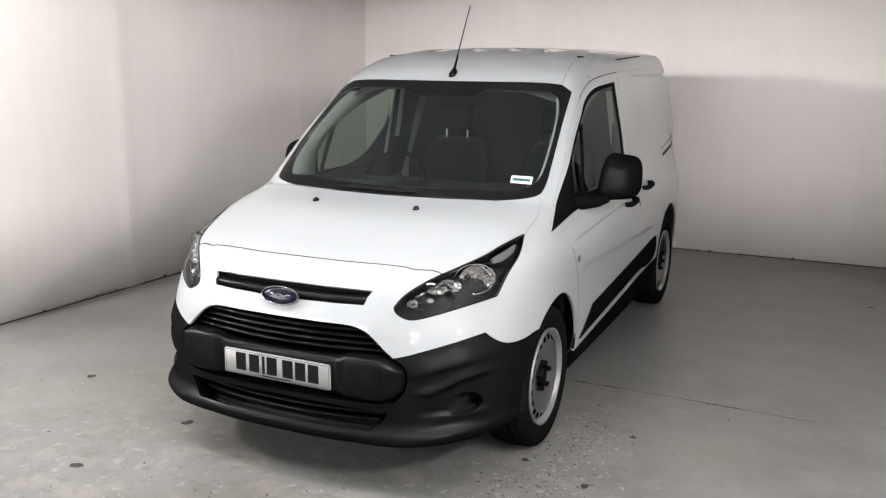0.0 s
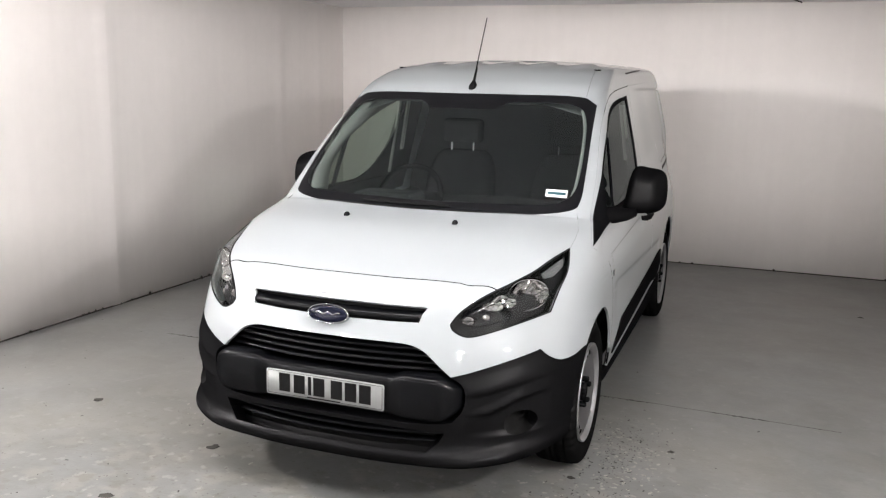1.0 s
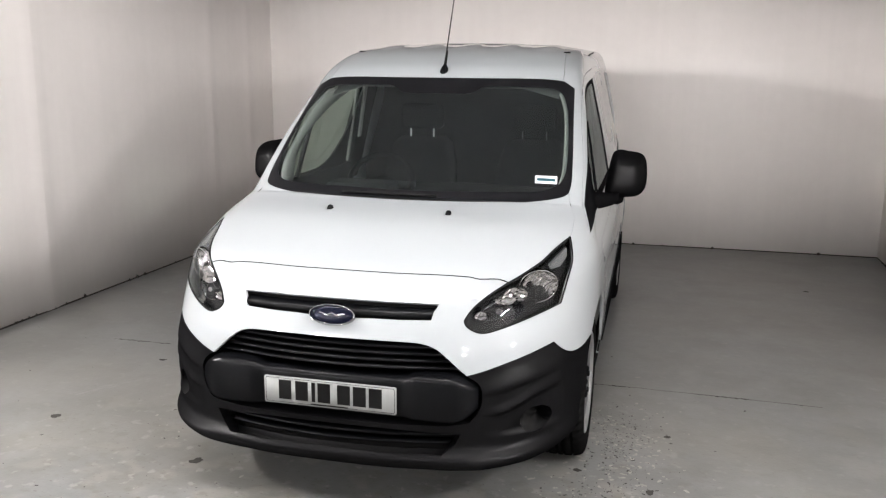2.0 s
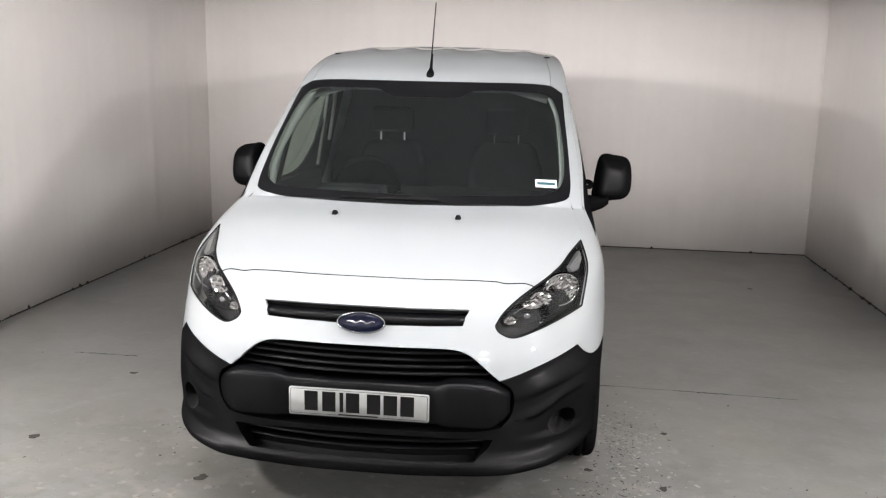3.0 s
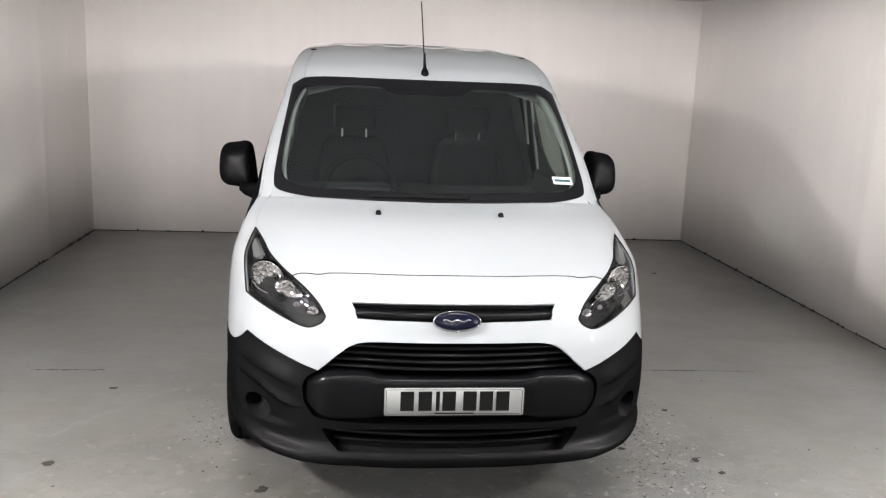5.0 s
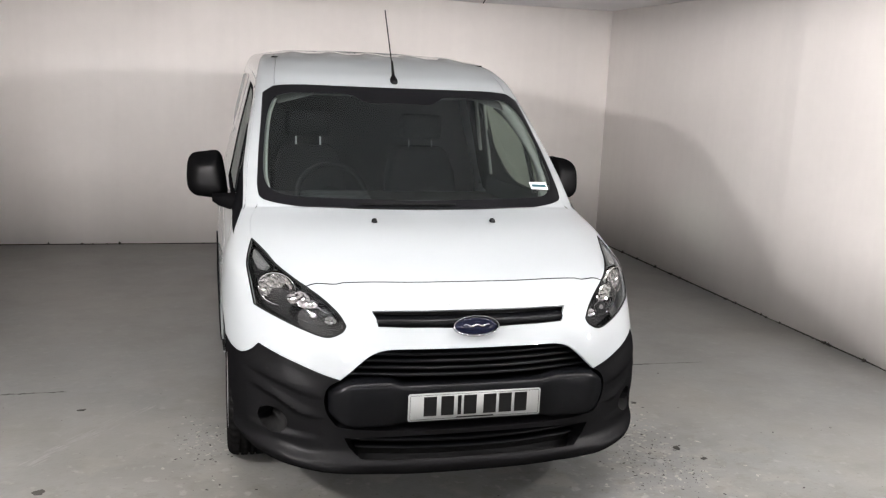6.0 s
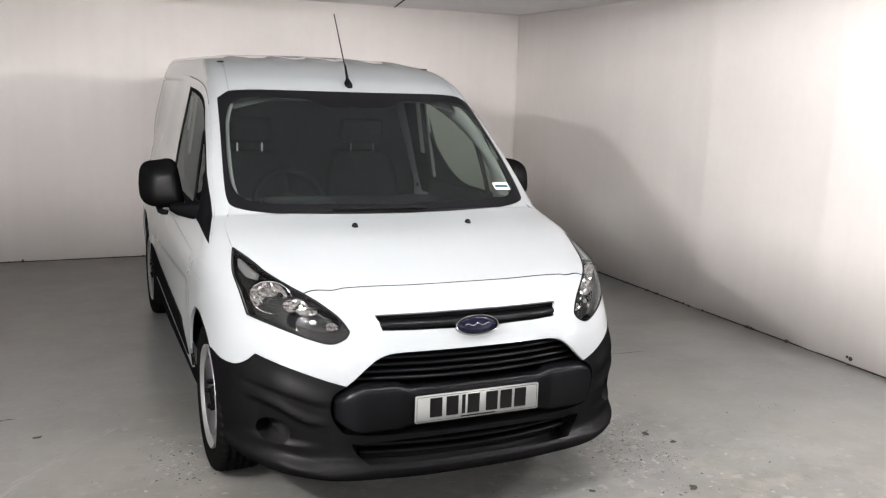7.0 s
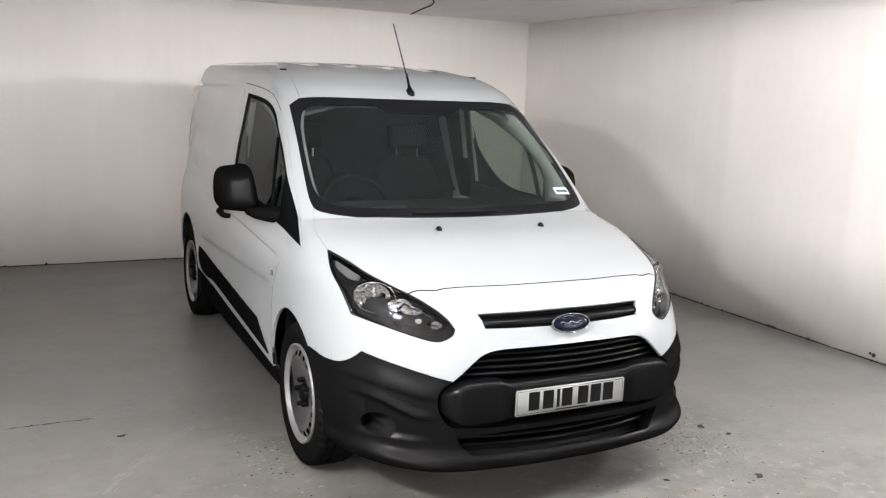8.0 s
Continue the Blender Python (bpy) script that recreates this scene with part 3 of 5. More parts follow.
V_SILL = [from_side(y, z) for y, z in SILL_LINE]
REGIONS = {
    "front_arch": arch(0.92, 0.34, 0.36, 0.30, 0.36),
    "rear_arch": arch(3.585, 0.36, 0.43, 0.42, 0.39),
    "grille": fronts(GRILLE, GRILLE_END) + [[-0.05, from_front(0.002, 0.55)[1]]],
    "slot": fronts(SLOT, n=1),
    "intake": fronts(INTAKE, n=1),
    "fog": ellipse_front(0.742, 0.382, 0.052, 0.047),
    "headlight": trace(LIGHT_TOP, LIGHT_LOW, LIGHT_OUT),
    "pane": trace(PANE_TOP, PANE_SIDE),
    "frit": trace(COWL[::-1], SCREEN_SIDE, SCREEN_TOP),
    "side_pane": sides(SIDE_PANE, SIDE_PANE_REAR, [(2.365, 1.092), (1.65, 1.078), (1.345, 1.098)]),
    "window": trace(WINDOW_FRONT, WINDOW_REAR, WINDOW_SILL),
    "bonnet": trace(SHUT, LIGHT_TOP[4::-1], [(0.798, 0.754, 0.992), (0.800, 0.86, 1.028), (0.790, 0.98, 1.065), (0.748, 1.120, 1.125)], COWL),
    "bumper": trace(BUMPER_EDGE, BUMPER_DIP) + [from_side(0.92, 0.45), [from_side(0.92, 0.30)[0], -0.2], [-0.05, -0.2], [-0.05, from_front(0.002, 0.58)[1]]],
    "moulding": sides(*MOULDING),
    "sill": V_SILL + [[V_SILL[-1][0], -0.2], [V_SILL[0][0], -0.2]],
    "front_door": sides(DOOR_FRONT) + trace(DOOR_TOP) + sides(DOOR_REAR, [(2.60, 0.43), (2.0, 0.388), (1.205, 0.345)]),
    "sliding_door": sides(DOOR_REAR[::-1], [(2.60, 1.684), (3.45, 1.705)], [(3.45, 1.705), (3.47, 1.3), (3.45, 0.95), (3.36, 0.75)], [(3.36, 0.75), (3.16, 0.60), (3.13, 0.445), (2.60, 0.43)]),
    "roof": trace([(0, 1.690, 1.631), (0.336, 1.697, 1.631), (0.635, 1.740, 1.622)], [(0.635, 1.740, 1.622), (0.628, 1.84, 1.676), (0.611, 2.01, 1.737), (0.603, 2.17, 1.773), (0.60, 2.6, 1.80), (0.59, 3.4, 1.82), (0.575, 4.1, 1.825)], [(0.575, 4.1, 1.825), (0.3, 4.12, 1.84), (0, 4.12, 1.845)]),
}


# ---- one conforming net over the half skin, cut along all outlines ----
def cut_skin():
    pts, edges = [], []

    def loop(poly):
        base = len(pts)
        pts.extend(Vector(p) for p in poly)
        edges.extend((base + i, base + (i + 1) % len(poly)) for i in range(len(poly)))

    loop([(0, 0), (1, 0), (2, 0), (3, 0), (3, VMAX), (2, VMAX), (1, VMAX), (0, VMAX)])
    for poly in REGIONS.values():
        loop(poly)
    for off in (-0.010, -0.004, -0.0015, 0.0015, 0.004, 0.010):
        line = [Vector(from_side(y, 0.842 + 0.045 * y + off)) for y in np.linspace(1.2, 2.3, 40)]
        edges.extend((len(pts) + i, len(pts) + i + 1) for i in range(len(line) - 1))
        pts.extend(line)
    borders = [[(y, z) for y in np.linspace(2.72, 4.10, 60)] for z in (1.648, 1.656, 1.664, 1.674)]
    for border in borders:
        line = [Vector(from_side(y, z)) for y, z in border]
        edges.extend((len(pts) + i, len(pts) + i + 1) for i in range(len(line) - 1))
        pts.extend(line)
    us = np.concatenate([np.linspace(0, 0.45, 24), np.linspace(0.45, 1, 70)[1:], np.linspace(1, 2, 96)[1:], [2.2, 2.6, 3]])
    vs = np.unique(np.round(np.concatenate([np.linspace(0, VMAX, 96), np.linspace(8.2, 12.2, 34), np.linspace(1.4, 6.2, 84), np.linspace(6.6, 7.4, 12)]), 4))
    for u in us:
        for v in vs:
            pts.append(Vector((u, v)))
    out = delaunay_2d_cdt(pts, edges, [], 0, 1e-7)
    uv = np.array([(p.x, p.y) for p in out[0]])
    tri = np.array([f for f in out[2] if len(f) == 3])
    mid = uv[tri].mean(1)
    keep = (mid[:, 0] > 0) & (mid[:, 0] < 3) & (mid[:, 1] > 0) & (mid[:, 1] < VMAX)
    return uv, tri[keep], mid[keep]


def inside(poly, q):
    """Which of the points q lie within the closed outline."""
    res = np.zeros(len(q), bool)
    p = np.array(poly)
    for (x0, y0), (x1, y1) in zip(p, np.roll(p, -1, 0)):
        if y0 != y1:
            cross = ((y0 > q[:, 1]) != (y1 > q[:, 1])) & (q[:, 0] < (x1 - x0) * (q[:, 1] - y0) / (y1 - y0) + x0)
            res ^= cross
    return res


UV, TRI, MID = cut_skin()
UV[:, 0] = np.where(UV[:, 0] < 1e-5, 0, UV[:, 0])
PLACE = skin(UV[:, 0], UV[:, 1])
H = 2e-3
DU = skin(UV[:, 0] + H, UV[:, 1]) - skin(np.maximum(UV[:, 0] - H, 0), UV[:, 1])
DV = skin(UV[:, 0], np.minimum(UV[:, 1] + H, VMAX)) - skin(UV[:, 0], np.maximum(UV[:, 1] - H, 0))
NORMAL = np.cross(DU, DV)
NORMAL[UV[:, 0] == 0, 0] = 0
NORMAL /= np.maximum(np.linalg.norm(NORMAL, axis=1), 1e-12)[:, None]
face_n = np.cross(PLACE[TRI[:, 1]] - PLACE[TRI[:, 0]], PLACE[TRI[:, 2]] - PLACE[TRI[:, 0]])
flip = (face_n * NORMAL[TRI].sum(1)).sum(1) < 0
TRI[flip] = TRI[flip][:, ::-1]
OWNER = np.full(len(TRI), "body", dtype=object)
for region in reversed(list(REGIONS)):
    OWNER[inside(REGIONS[region], MID)] = region


def shell(name, regions, mat, parent, side=0, gap=0.0015, depth=0.012, lift=0.0, label="", edge=None):
    """A panel of the skin out of the regions named. side 0: both halves in one; 1 or -1: that half alone. Its edge draws back by gap and turns in by depth."""
    tri = TRI[np.isin(OWNER, regions)]
    used, tri = np.unique(tri, return_inverse=True)
    tri = tri.reshape(-1, 3)
    pos, nor, uv = PLACE[used].copy(), NORMAL[used], UV[used]
    count = {}
    for a, b, c in tri:
        for e in ((a, b), (b, c), (c, a)):
            count[e] = 1
    rim = [(a, b) for (a, b) in count if (b, a) not in count and not (uv[a, 0] == 0 and uv[b, 0] == 0)]
    inward = np.zeros_like(pos)
    for a, b in rim:
        d = np.cross(nor[a], pos[b] - pos[a])
        d /= max(np.linalg.norm(d), 1e-9)
        inward[a] += d
        inward[b] += d
    ln = np.linalg.norm(inward, axis=1)
    inward[ln > 0] /= ln[ln > 0][:, None]
    inward[uv[:, 0] == 0, 0] = 0
    g = gap(pos)[:, None] if callable(gap) else gap
    pos = pos + inward * g + nor * lift
    verts, faces, normals = [], [], []
    for s in ((1, -1) if side == 0 else (side,)):
        base = len(verts)
        m = np.array((s, 1, 1))
        if side == 0 and s == -1:
            # the middle line is shared
            idx, k = [], base
            for i in range(len(pos)):
                if uv[i, 0] == 0:
                    idx.append(i)
                else:
                    idx.append(k)
                    k += 1
            idx = np.array(idx)
            keep = uv[:, 0] != 0
            verts += (pos[keep] * m).tolist()
            normals += (nor[keep] * m).tolist()
        else:
            idx = base + np.arange(len(pos))
            verts += (pos * m).tolist()
            normals += (nor * m).tolist()
        faces += [tuple(idx[list(f)][::s].tolist()) for f in tri]
        for a, b in rim:
            k = len(verts)
            out_n = -(inward[a] + inward[b])
            out_n = out_n / max(np.linalg.norm(out_n), 1e-9)
            for p in (pos[a], pos[b], pos[b] - nor[b] * depth, pos[a] - nor[a] * depth):
                verts.append((p * m).tolist())
                normals.append((out_n * m).tolist())
            faces.append((k + 3, k + 2, k + 1, k)[::s])
    me = bpy.data.meshes.new(name)
    me.from_pydata(verts, [], faces)
    me.polygons.foreach_set("use_smooth", [True] * len(faces))
    me.normals_split_custom_set_from_vertices(normals)
    me.materials.append(mat)
    if edge:
        me.materials.append(edge)
        me.polygons.foreach_set("material_index", [0 if len(f) == 3 else 1 for f in faces])
    ob = new(name, me)
    ob.parent = parent
    if label:
        ob["label"] = label
    return ob


def ribbon(name, pts, width, mat, parent, how=from_side, lift=0.002, mirror=1, thick=0.004, label=""):
    """A thin strip that lies along a line on the skin."""
    line = spline([(*p, 0) if len(p) == 2 else p for p in pts], 5)
    uv = np.maximum(np.array([near(q) if how is near else how(q.x, q.y) for q in line]), 0)
    P = skin(uv[:, 0], uv[:, 1])
    N = np.cross(skin(uv[:, 0] + H, uv[:, 1]) - P, skin(uv[:, 0], uv[:, 1] + H) - P)
    N /= np.linalg.norm(N, axis=1)[:, None]
    T = np.gradient(P, axis=0)
    B = np.cross(N, T)
    B /= np.linalg.norm(B, axis=1)[:, None]
    rings = []
    for p, n, b in zip(P, N, B):
        rings.append([(q[0] * mirror, q[1], q[2]) for q in (p - b * width / 2 - n * thick, p - b * width / 2 + n * lift, p + b * width / 2 + n * lift, p + b * width / 2 - n * thick)])
    bm = bmesh.new()
    loft(bm, rings)
    return part(name, bm, mat, parent, label, smooth=False)


def seam(pts, width=0.03, sink=0.010, mirrors=(1, -1), how=None):
    """Dark strip under a joint of two panels, painting the shade inside the gap."""
    for m in mirrors:
        ribbon("seam_shade", pts, width, M_DEEP, van, how=how or from_side, lift=-sink, mirror=m, thick=sink + 0.004)


# ---- the van ----
van = tagged(new("van"), "small white panel van with black bumper parked on grey floor", "van")
shell("body", ["body"], M_WHITE, van, gap=lambda p: np.where((p[:, 1] > 0.4) & (p[:, 1] < 1.72) & (p[:, 2] > 0.86), 0.0003, 0.0012))
shell("roof", ["roof"], M_WHITE, van, gap=lambda p: np.where(np.abs(p[:, 0]) > 0.5, 0.0010, 0.0005), depth=0.006)
# Bonnet and door rims are matt black, so the gap's shade is painted.
bonnet = shell("bonnet", ["bonnet"], M_WHITE, van, gap=lambda p: np.where(p[:, 1] < 0.32, 0.0042, 0.0004), depth=0.008, edge=M_DEEP)
bumper = shell("front_bumper", ["bumper"], M_BLACK, van, gap=0.0008, lift=0.001, depth=0.07, label="unpainted black plastic bumper")
screen = shell("windscreen", ["pane"], G_SCREEN, van, gap=0.0, depth=0.004, lift=-0.001, label="wide raked windscreen with a dark border")
shell("screen_border", ["frit"], M_FRIT, screen, gap=0.0, depth=0.004, lift=-0.001)
for s in (1, -1):
    door = shell("front_door", ["front_door"], M_WHITE, van, side=s, gap=lambda p: np.where((p[:, 1] < 1.72) & (p[:, 2] > 0.86), 0.0003, np.where((p[:, 1] > 1.8) & (p[:, 2] > 1.55), 0.0034, np.where(p[:, 1] > 2.3, 0.0012, 0.0024))), depth=0.008, edge=M_DEEP)
    shell("window_frame", ["window"], M_SATIN, door, side=s, gap=0.001, lift=0.0)
    shell("window_pane", ["side_pane"], G_SIDE, door, side=s, gap=0.0, lift=-0.004, depth=0.003)
    ribbon("window_bar", [(1.500, 1.088), (1.545, 1.20), (1.60, 1.32), (1.652, 1.418)], 0.018, M_SATIN, door, mirror=s)
    shell("side_moulding", ["moulding"], M_BLACK, van, side=s, gap=0.001, lift=0.007, depth=0.014, label="broad black rubbing strip along the doors")
    shell("sill", ["sill"], M_BLACK, van, side=s, gap=0.001, lift=-0.008)
    if s == 1:
        slider = shell("sliding_door", ["sliding_door"], M_WHITE, van, side=s, gap=lambda p: np.where((p[:, 2] > 1.62) | (p[:, 1] > 3.2), 0.0001, 0.0009), depth=0.008, edge=M_DEEP)
        ribbon("upper_rail", [(2.70, 1.757), (3.1, 1.775), (3.48, 1.790)], 0.010, M_DEEP, van, mirror=s)
        ribbon("rail_lip", [(3.52, 1.150), (3.8, 1.178), (4.12, 1.210)], 0.004, M_DEEP, van, mirror=s, lift=0.001)
        ribbon("lower_rail", [(3.55, 1.105), (3.8, 1.13), (4.10, 1.160)], 0.020, M_DEEP, van, mirror=s)
    else:
        shell("load_side_panel", ["sliding_door"], M_WHITE, van, side=s, gap=0.0003, depth=0.002)
seam(SHUT, how=near)
seam(DOOR_FRONT)
seam(DOOR_TOP, how=near)
seam(DOOR_REAR)
seam([(3.45, 1.70), (3.47, 1.3), (3.45, 0.95), (3.36, 0.75)], mirrors=(1,))


# inside of the nose: dark wells behind the openings
def swept(name, x_half, rows, mat, parent, front, steps=28, label="", x_ends=0.0):
    """A bar across the nose: rows of (z, set-back), following the plan curve front(x)."""
    bm = bmesh.new()
    rings = []
    for k in range(steps + 1):
        x = -x_half + 2 * x_half * k / steps
        e = max(0.0, (abs(x) - (x_half - 0.05)) / 0.05) ** 2 * x_ends
        rings.append([(x, front(x) + back + e, z) for z, back in rows])
    loft(bm, rings)
    return part(name, bm, mat, parent, label)


def plan_bar(x):
    return 0.034 + 0.055 * x * x


def plan_back(x):
    return 0.03 + 0.30 * x * x


grille = swept("grille", 0.56, [(0.385, 0.10), (0.385, 0.11), (0.72, 0.11), (0.72, 0.10)], M_DEEP, van, plan_back, label="black slatted grille above the bumper bar")
for z, half in ((0.678, 0.392), (0.651, 0.424), (0.624, 0.456), (0.597, 0.488)):
    swept("slat", half, [(z - 0.0085, 0.060), (z - 0.006, 0.024), (z + 0.001, 0.017), (z + 0.0065, 0.024), (z + 0.0080, 0.060)], M_SATIN, grille, plan_back)


def bumper_bar():
    """The broad bar that carries the plate: low in the middle, with raised round ends."""
    bm = bmesh.new()
    rings = []
    for k in range(61):
        x = -0.548 + 1.096 * k / 60
        a = abs(x)
        step = min(1, max(0, (a - 0.275) / 0.05))
        step = step * step * (3 - 2 * step)
        end = min(1, max(0, (a - 0.44) / 0.108))
        zt = 0.565 + 0.018 * step - 0.05 * end ** 2.2
        zb = 0.412 - 0.004 * step + 0.05 * end ** 2.4
        yf = plan_bar(x) - 0.012 * step + 0.05 * end ** 3
        r = 0.018
        mid = (zt + zb) / 2
        rings.append([(x, yf + 0.09, zb + 0.01), (x, yf + r, zb), (x, yf + 0.3 * r, zb + 0.3 * r), (x, yf, zb + r), (x, yf - 0.004, mid), (x, yf, zt - r), (x, yf + 0.3 * r, zt - 0.3 * r), (x, yf + r, zt), (x, yf + 0.09, zt + 0.004)])
    loft(bm, rings)
    return part("bumper_bar", bm, M_SATIN, bumper, "smooth black bar with rounded ends")


bumper_bar()
swept("intake_back", 0.57, [(0.235, 0.035), (0.235, 0.14), (0.395, 0.14), (0.395, 0.11), (0.25, 0.11), (0.25, 0.035)], M_DEEP, bumper, plan_back)
for s in (1, -1):
    box("intake_end", s * 0.54 - 0.05, s * 0.54 + 0.05, 0.165, 0.32, 0.235, 0.60, mat=M_DEEP, parent=bumper)
for z, half in ((0.338, 0.465), (0.306, 0.445)):
    swept("slat", half, [(z - 0.007, 0.06), (z - 0.005, 0.022), (z + 0.003, 0.018), (z + 0.007, 0.03), (z + 0.007, 0.06)], M_SATIN, bumper, plan_back)


def slot_front(x):
    return on_skin(x, 0.80)[0].y


slot = swept("nose_slot", 0.392, [(0.762, 0.05), (0.762, 0.055), (0.84, 0.055), (0.84, 0.04)], M_DEEP, van, slot_front, label="narrow black slot across the nose")
swept("slot_bar", 0.372, [(0.777, 0.05), (0.778, 0.004), (0.783, -0.006), (0.797, -0.004), (0.806, 0.006), (0.810, 0.05)], M_SATIN, slot, slot_front)


def oval(name, rx, rz, depth, y, mat, parent, dome=0.0, label="", hole=None):
    """An upright oval plate round (0, y, 0.785), leaning back like the nose."""
    bm = bmesh.new()
    n = 48
    rings = []
    outline = [(math.cos(2 * math.pi * k / n), math.sin(2 * math.pi * k / n)) for k in range(n)]
    if hole:
        for f, yy in ((1.0, depth), (1.0, 0.002), (0.975, 0.0), (hole + 0.02, 0.0), (hole, 0.003), (hole, depth)):
            rings.append([(rx * f * c, yy, rz * (f if f > 0.97 else 1 - (1 - f) * rx / rz) * s) for c, s in outline])
        loft(bm, rings, caps=False)
    else:
        for f, yy in ((1.0, depth), (1.0, 0.003), (0.96, 0.001), (0.6, -dome * 0.7), (0.05, -dome)):
            rings.append([(rx * f * c, yy, rz * f * s) for c, s in outline])
        loft(bm, rings)
    bm.transform(pose(0, y, 0.785, -22, 0, 0))
    return part(name, bm, mat, parent, label)


badge = oval("badge", 0.085, 0.0345, 0.02, 0.060, M_BLUE, van, dome=0.003, label="dark blue oval badge with a chrome rim")
oval("rim", 0.090, 0.0395, 0.024, 0.055, M_RIM, badge, hole=0.945)
bm = bmesh.new()
tube([(-0.052 + 0.0074 * k, -0.004, 0.004 * math.sin(k * 1.1)) for k in range(15)], [0.0026] * 15, 6, bm)
bm.transform(pose(0, 0.060, 0.785, -22, 0, 0))
part("silver_mark", bm, M_CHROME, badge)

# number plate: its characters stand as plain bars
plate = part("number_plate", loft(bmesh.new(), [[(x - 0.001, y, z + 0.484) for x, z in rounded(0.522, 0.107, 0.008)] for y in (0.0215, 0.0265)]), M_PLATE, van, "white number plate with black characters")
bm = bmesh.new()
o, i = rounded(0.510, 0.096, 0.006), rounded(0.507, 0.093, 0.005)
vo, vi = [bm.verts.new((x - 0.001, 0.0212, z + 0.484)) for x, z in o], [bm.verts.new((x - 0.001, 0.0212, z + 0.484)) for x, z in i]
for k in range(len(vo)):
    q = (k + 1) % len(vo)
    bm.faces.new((vo[k], vo[q], vi[q], vi[k]))
part("border_line", bm, M_INK, plate)
for x, w in ((-0.178, 0.050), (-0.111, 0.050), (-0.064, 0.014), (-0.022, 0.050), (0.056, 0.050), (0.118, 0.050), (0.180, 0.050)):
    box("plate_bar", x - w / 2, x + w / 2, 0.0205, 0.0216, 0.449, 0.525, mat=M_INK, parent=plate)
box("plate_bar", -0.075, 0.072, 0.0207, 0.0215, 0.4365, 0.4415, mat=M_INK, parent=plate)


# headlights
def headlight(s):
    lamp = shell("headlight", ["headlight"], G_LENS, van, side=s, gap=0.002, depth=0.03, label="swept-back headlight with a dark bezel behind clear lens")
    bowl = shell("bezel", ["headlight"], M_LAMPGREY, lamp, side=s, gap=0.0015, depth=0.01, lift=-0.045)
    shell("dark_edge", ["headlight"], M_DEEP, lamp, side=s, gap=0.0004, depth=0.05, lift=-0.05)

    def dish(name, centre, r, depth, mat, facing, stretch=(1, 1)):
        bm = bmesh.new()
        n = 28
        rings = [[(r * f * stretch[0] * math.cos(2 * math.pi * k / n), depth * (1 - f * f), r * f * stretch[1] * math.sin(2 * math.pi * k / n)) for k in range(n)] for f in (1.06, 1.0, 0.85, 0.65, 0.45, 0.25, 0.1)]
        loft(bm, rings, caps=False)
        bm.faces.new([bm.verts.new(p) for p in rings[-1]])
        bm.transform(pose(*centre, 0, 0, facing))
        if s < 0:
            bm.transform(Matrix.Diagonal((-1, 1, 1, 1)))
        return part(name, bm, mat, lamp)

    def flutes(name, centre, w, h, nx, nz, facing, mat, tip, lean=0, deep=1.6):
        """A chrome bowl pressed into small uneven swells that break up what it mirrors."""
        bm = bmesh.new()
        turn = random.Random(nx * 7 + nz)
        rows = []
        for j in range(nz + 1):
            rows.append([])
            for i in range(nx + 1):
                u, v = 2 * i / nx - 1, 2 * j / nz - 1
                x, z = w / 2 * u * math.sqrt(1 - v * v / 2), h / 2 * v * math.sqrt(1 - u * u / 2)
                rows[-1].append(bm.verts.new((x, -deep * (x * x + z * z) + turn.uniform(-tip, tip), z)))
        for p, q in zip(rows, rows[1:]):
            for i in range(nx):
                bm.faces.new((p[i], p[i + 1], q[i + 1], q[i]))
        bm.transform(pose(*centre, lean, 0, facing))
        if s < 0:
            bm.transform(Matrix.Diagonal((-1, 1, 1, 1)))
        return part(name, bm, mat, lamp, smooth=False)

    def ring(name, centre, rx, rz, r, facing):
        bm = tube([(rx * math.cos(a), 0, rz * math.sin(a)) for a in np.linspace(0, 2 * math.pi, 41)], r, 6)
        bm.transform(pose(*centre, 0, 0, facing))
        if s < 0:
            bm.transform(Matrix.Diagonal((-1, 1, 1, 1)))
        return part(name, bm, M_CHROME, lamp)

    def bulb(centre, r, facing):
        bm = lathe([(-0.030, 0.0), (-0.030, r), (-0.012, r), (-0.004, r * 0.8), (0.0, 0.0)], 16)
        bm.transform(pose(*centre, 0, 0, facing - 90))
        if s < 0:
            bm.transform(Matrix.Diagonal((-1, 1, 1, 1)))
        return part("bulb_cap", bm, M_LAMPDARK, lamp)

    dish("reflector", (0.712, 0.420, 0.860), 0.078, 0.034, M_LAMPDARK, 38, (1.08, 0.80))
    flutes("reflector_facets", (0.716, 0.432, 0.860), 0.158, 0.112, 22, 15, 38, M_LAMPBOWL, 0.0032)
    ring("lamp_ring", (0.718, 0.394, 0.860), 0.086, 0.063, 0.0013, 38)
    bulb((0.690, 0.392, 0.862), 0.013, 36)
    dish("inner_bowl", (0.590, 0.256, 0.792), 0.080, 0.030, M_LAMPGLOSS, 32, (1.2, 0.60))
    flutes("inner_facets", (0.640, 0.318, 0.838), 0.100, 0.060, 14, 9, 34, M_LAMPBOWL, 0.0030)
    flutes("glint_reflector", (0.612, 0.268, 0.829), 0.082, 0.034, 12, 5, 26, M_LAMPBOWL, 0.0028, -16, 0.6)
    flutes("glint_reflector", (0.594, 0.240, 0.792), 0.028, 0.020, 3, 2, 26, M_LAMPBOWL, 0.0006, -12, 0.2)
    flutes("glint_reflector", (0.532, 0.206, 0.778), 0.048, 0.032, 8, 5, 22, M_LAMPBOWL, 0.0026, -10, 0.6)
    bulb((0.560, 0.212, 0.780), 0.010, 26)
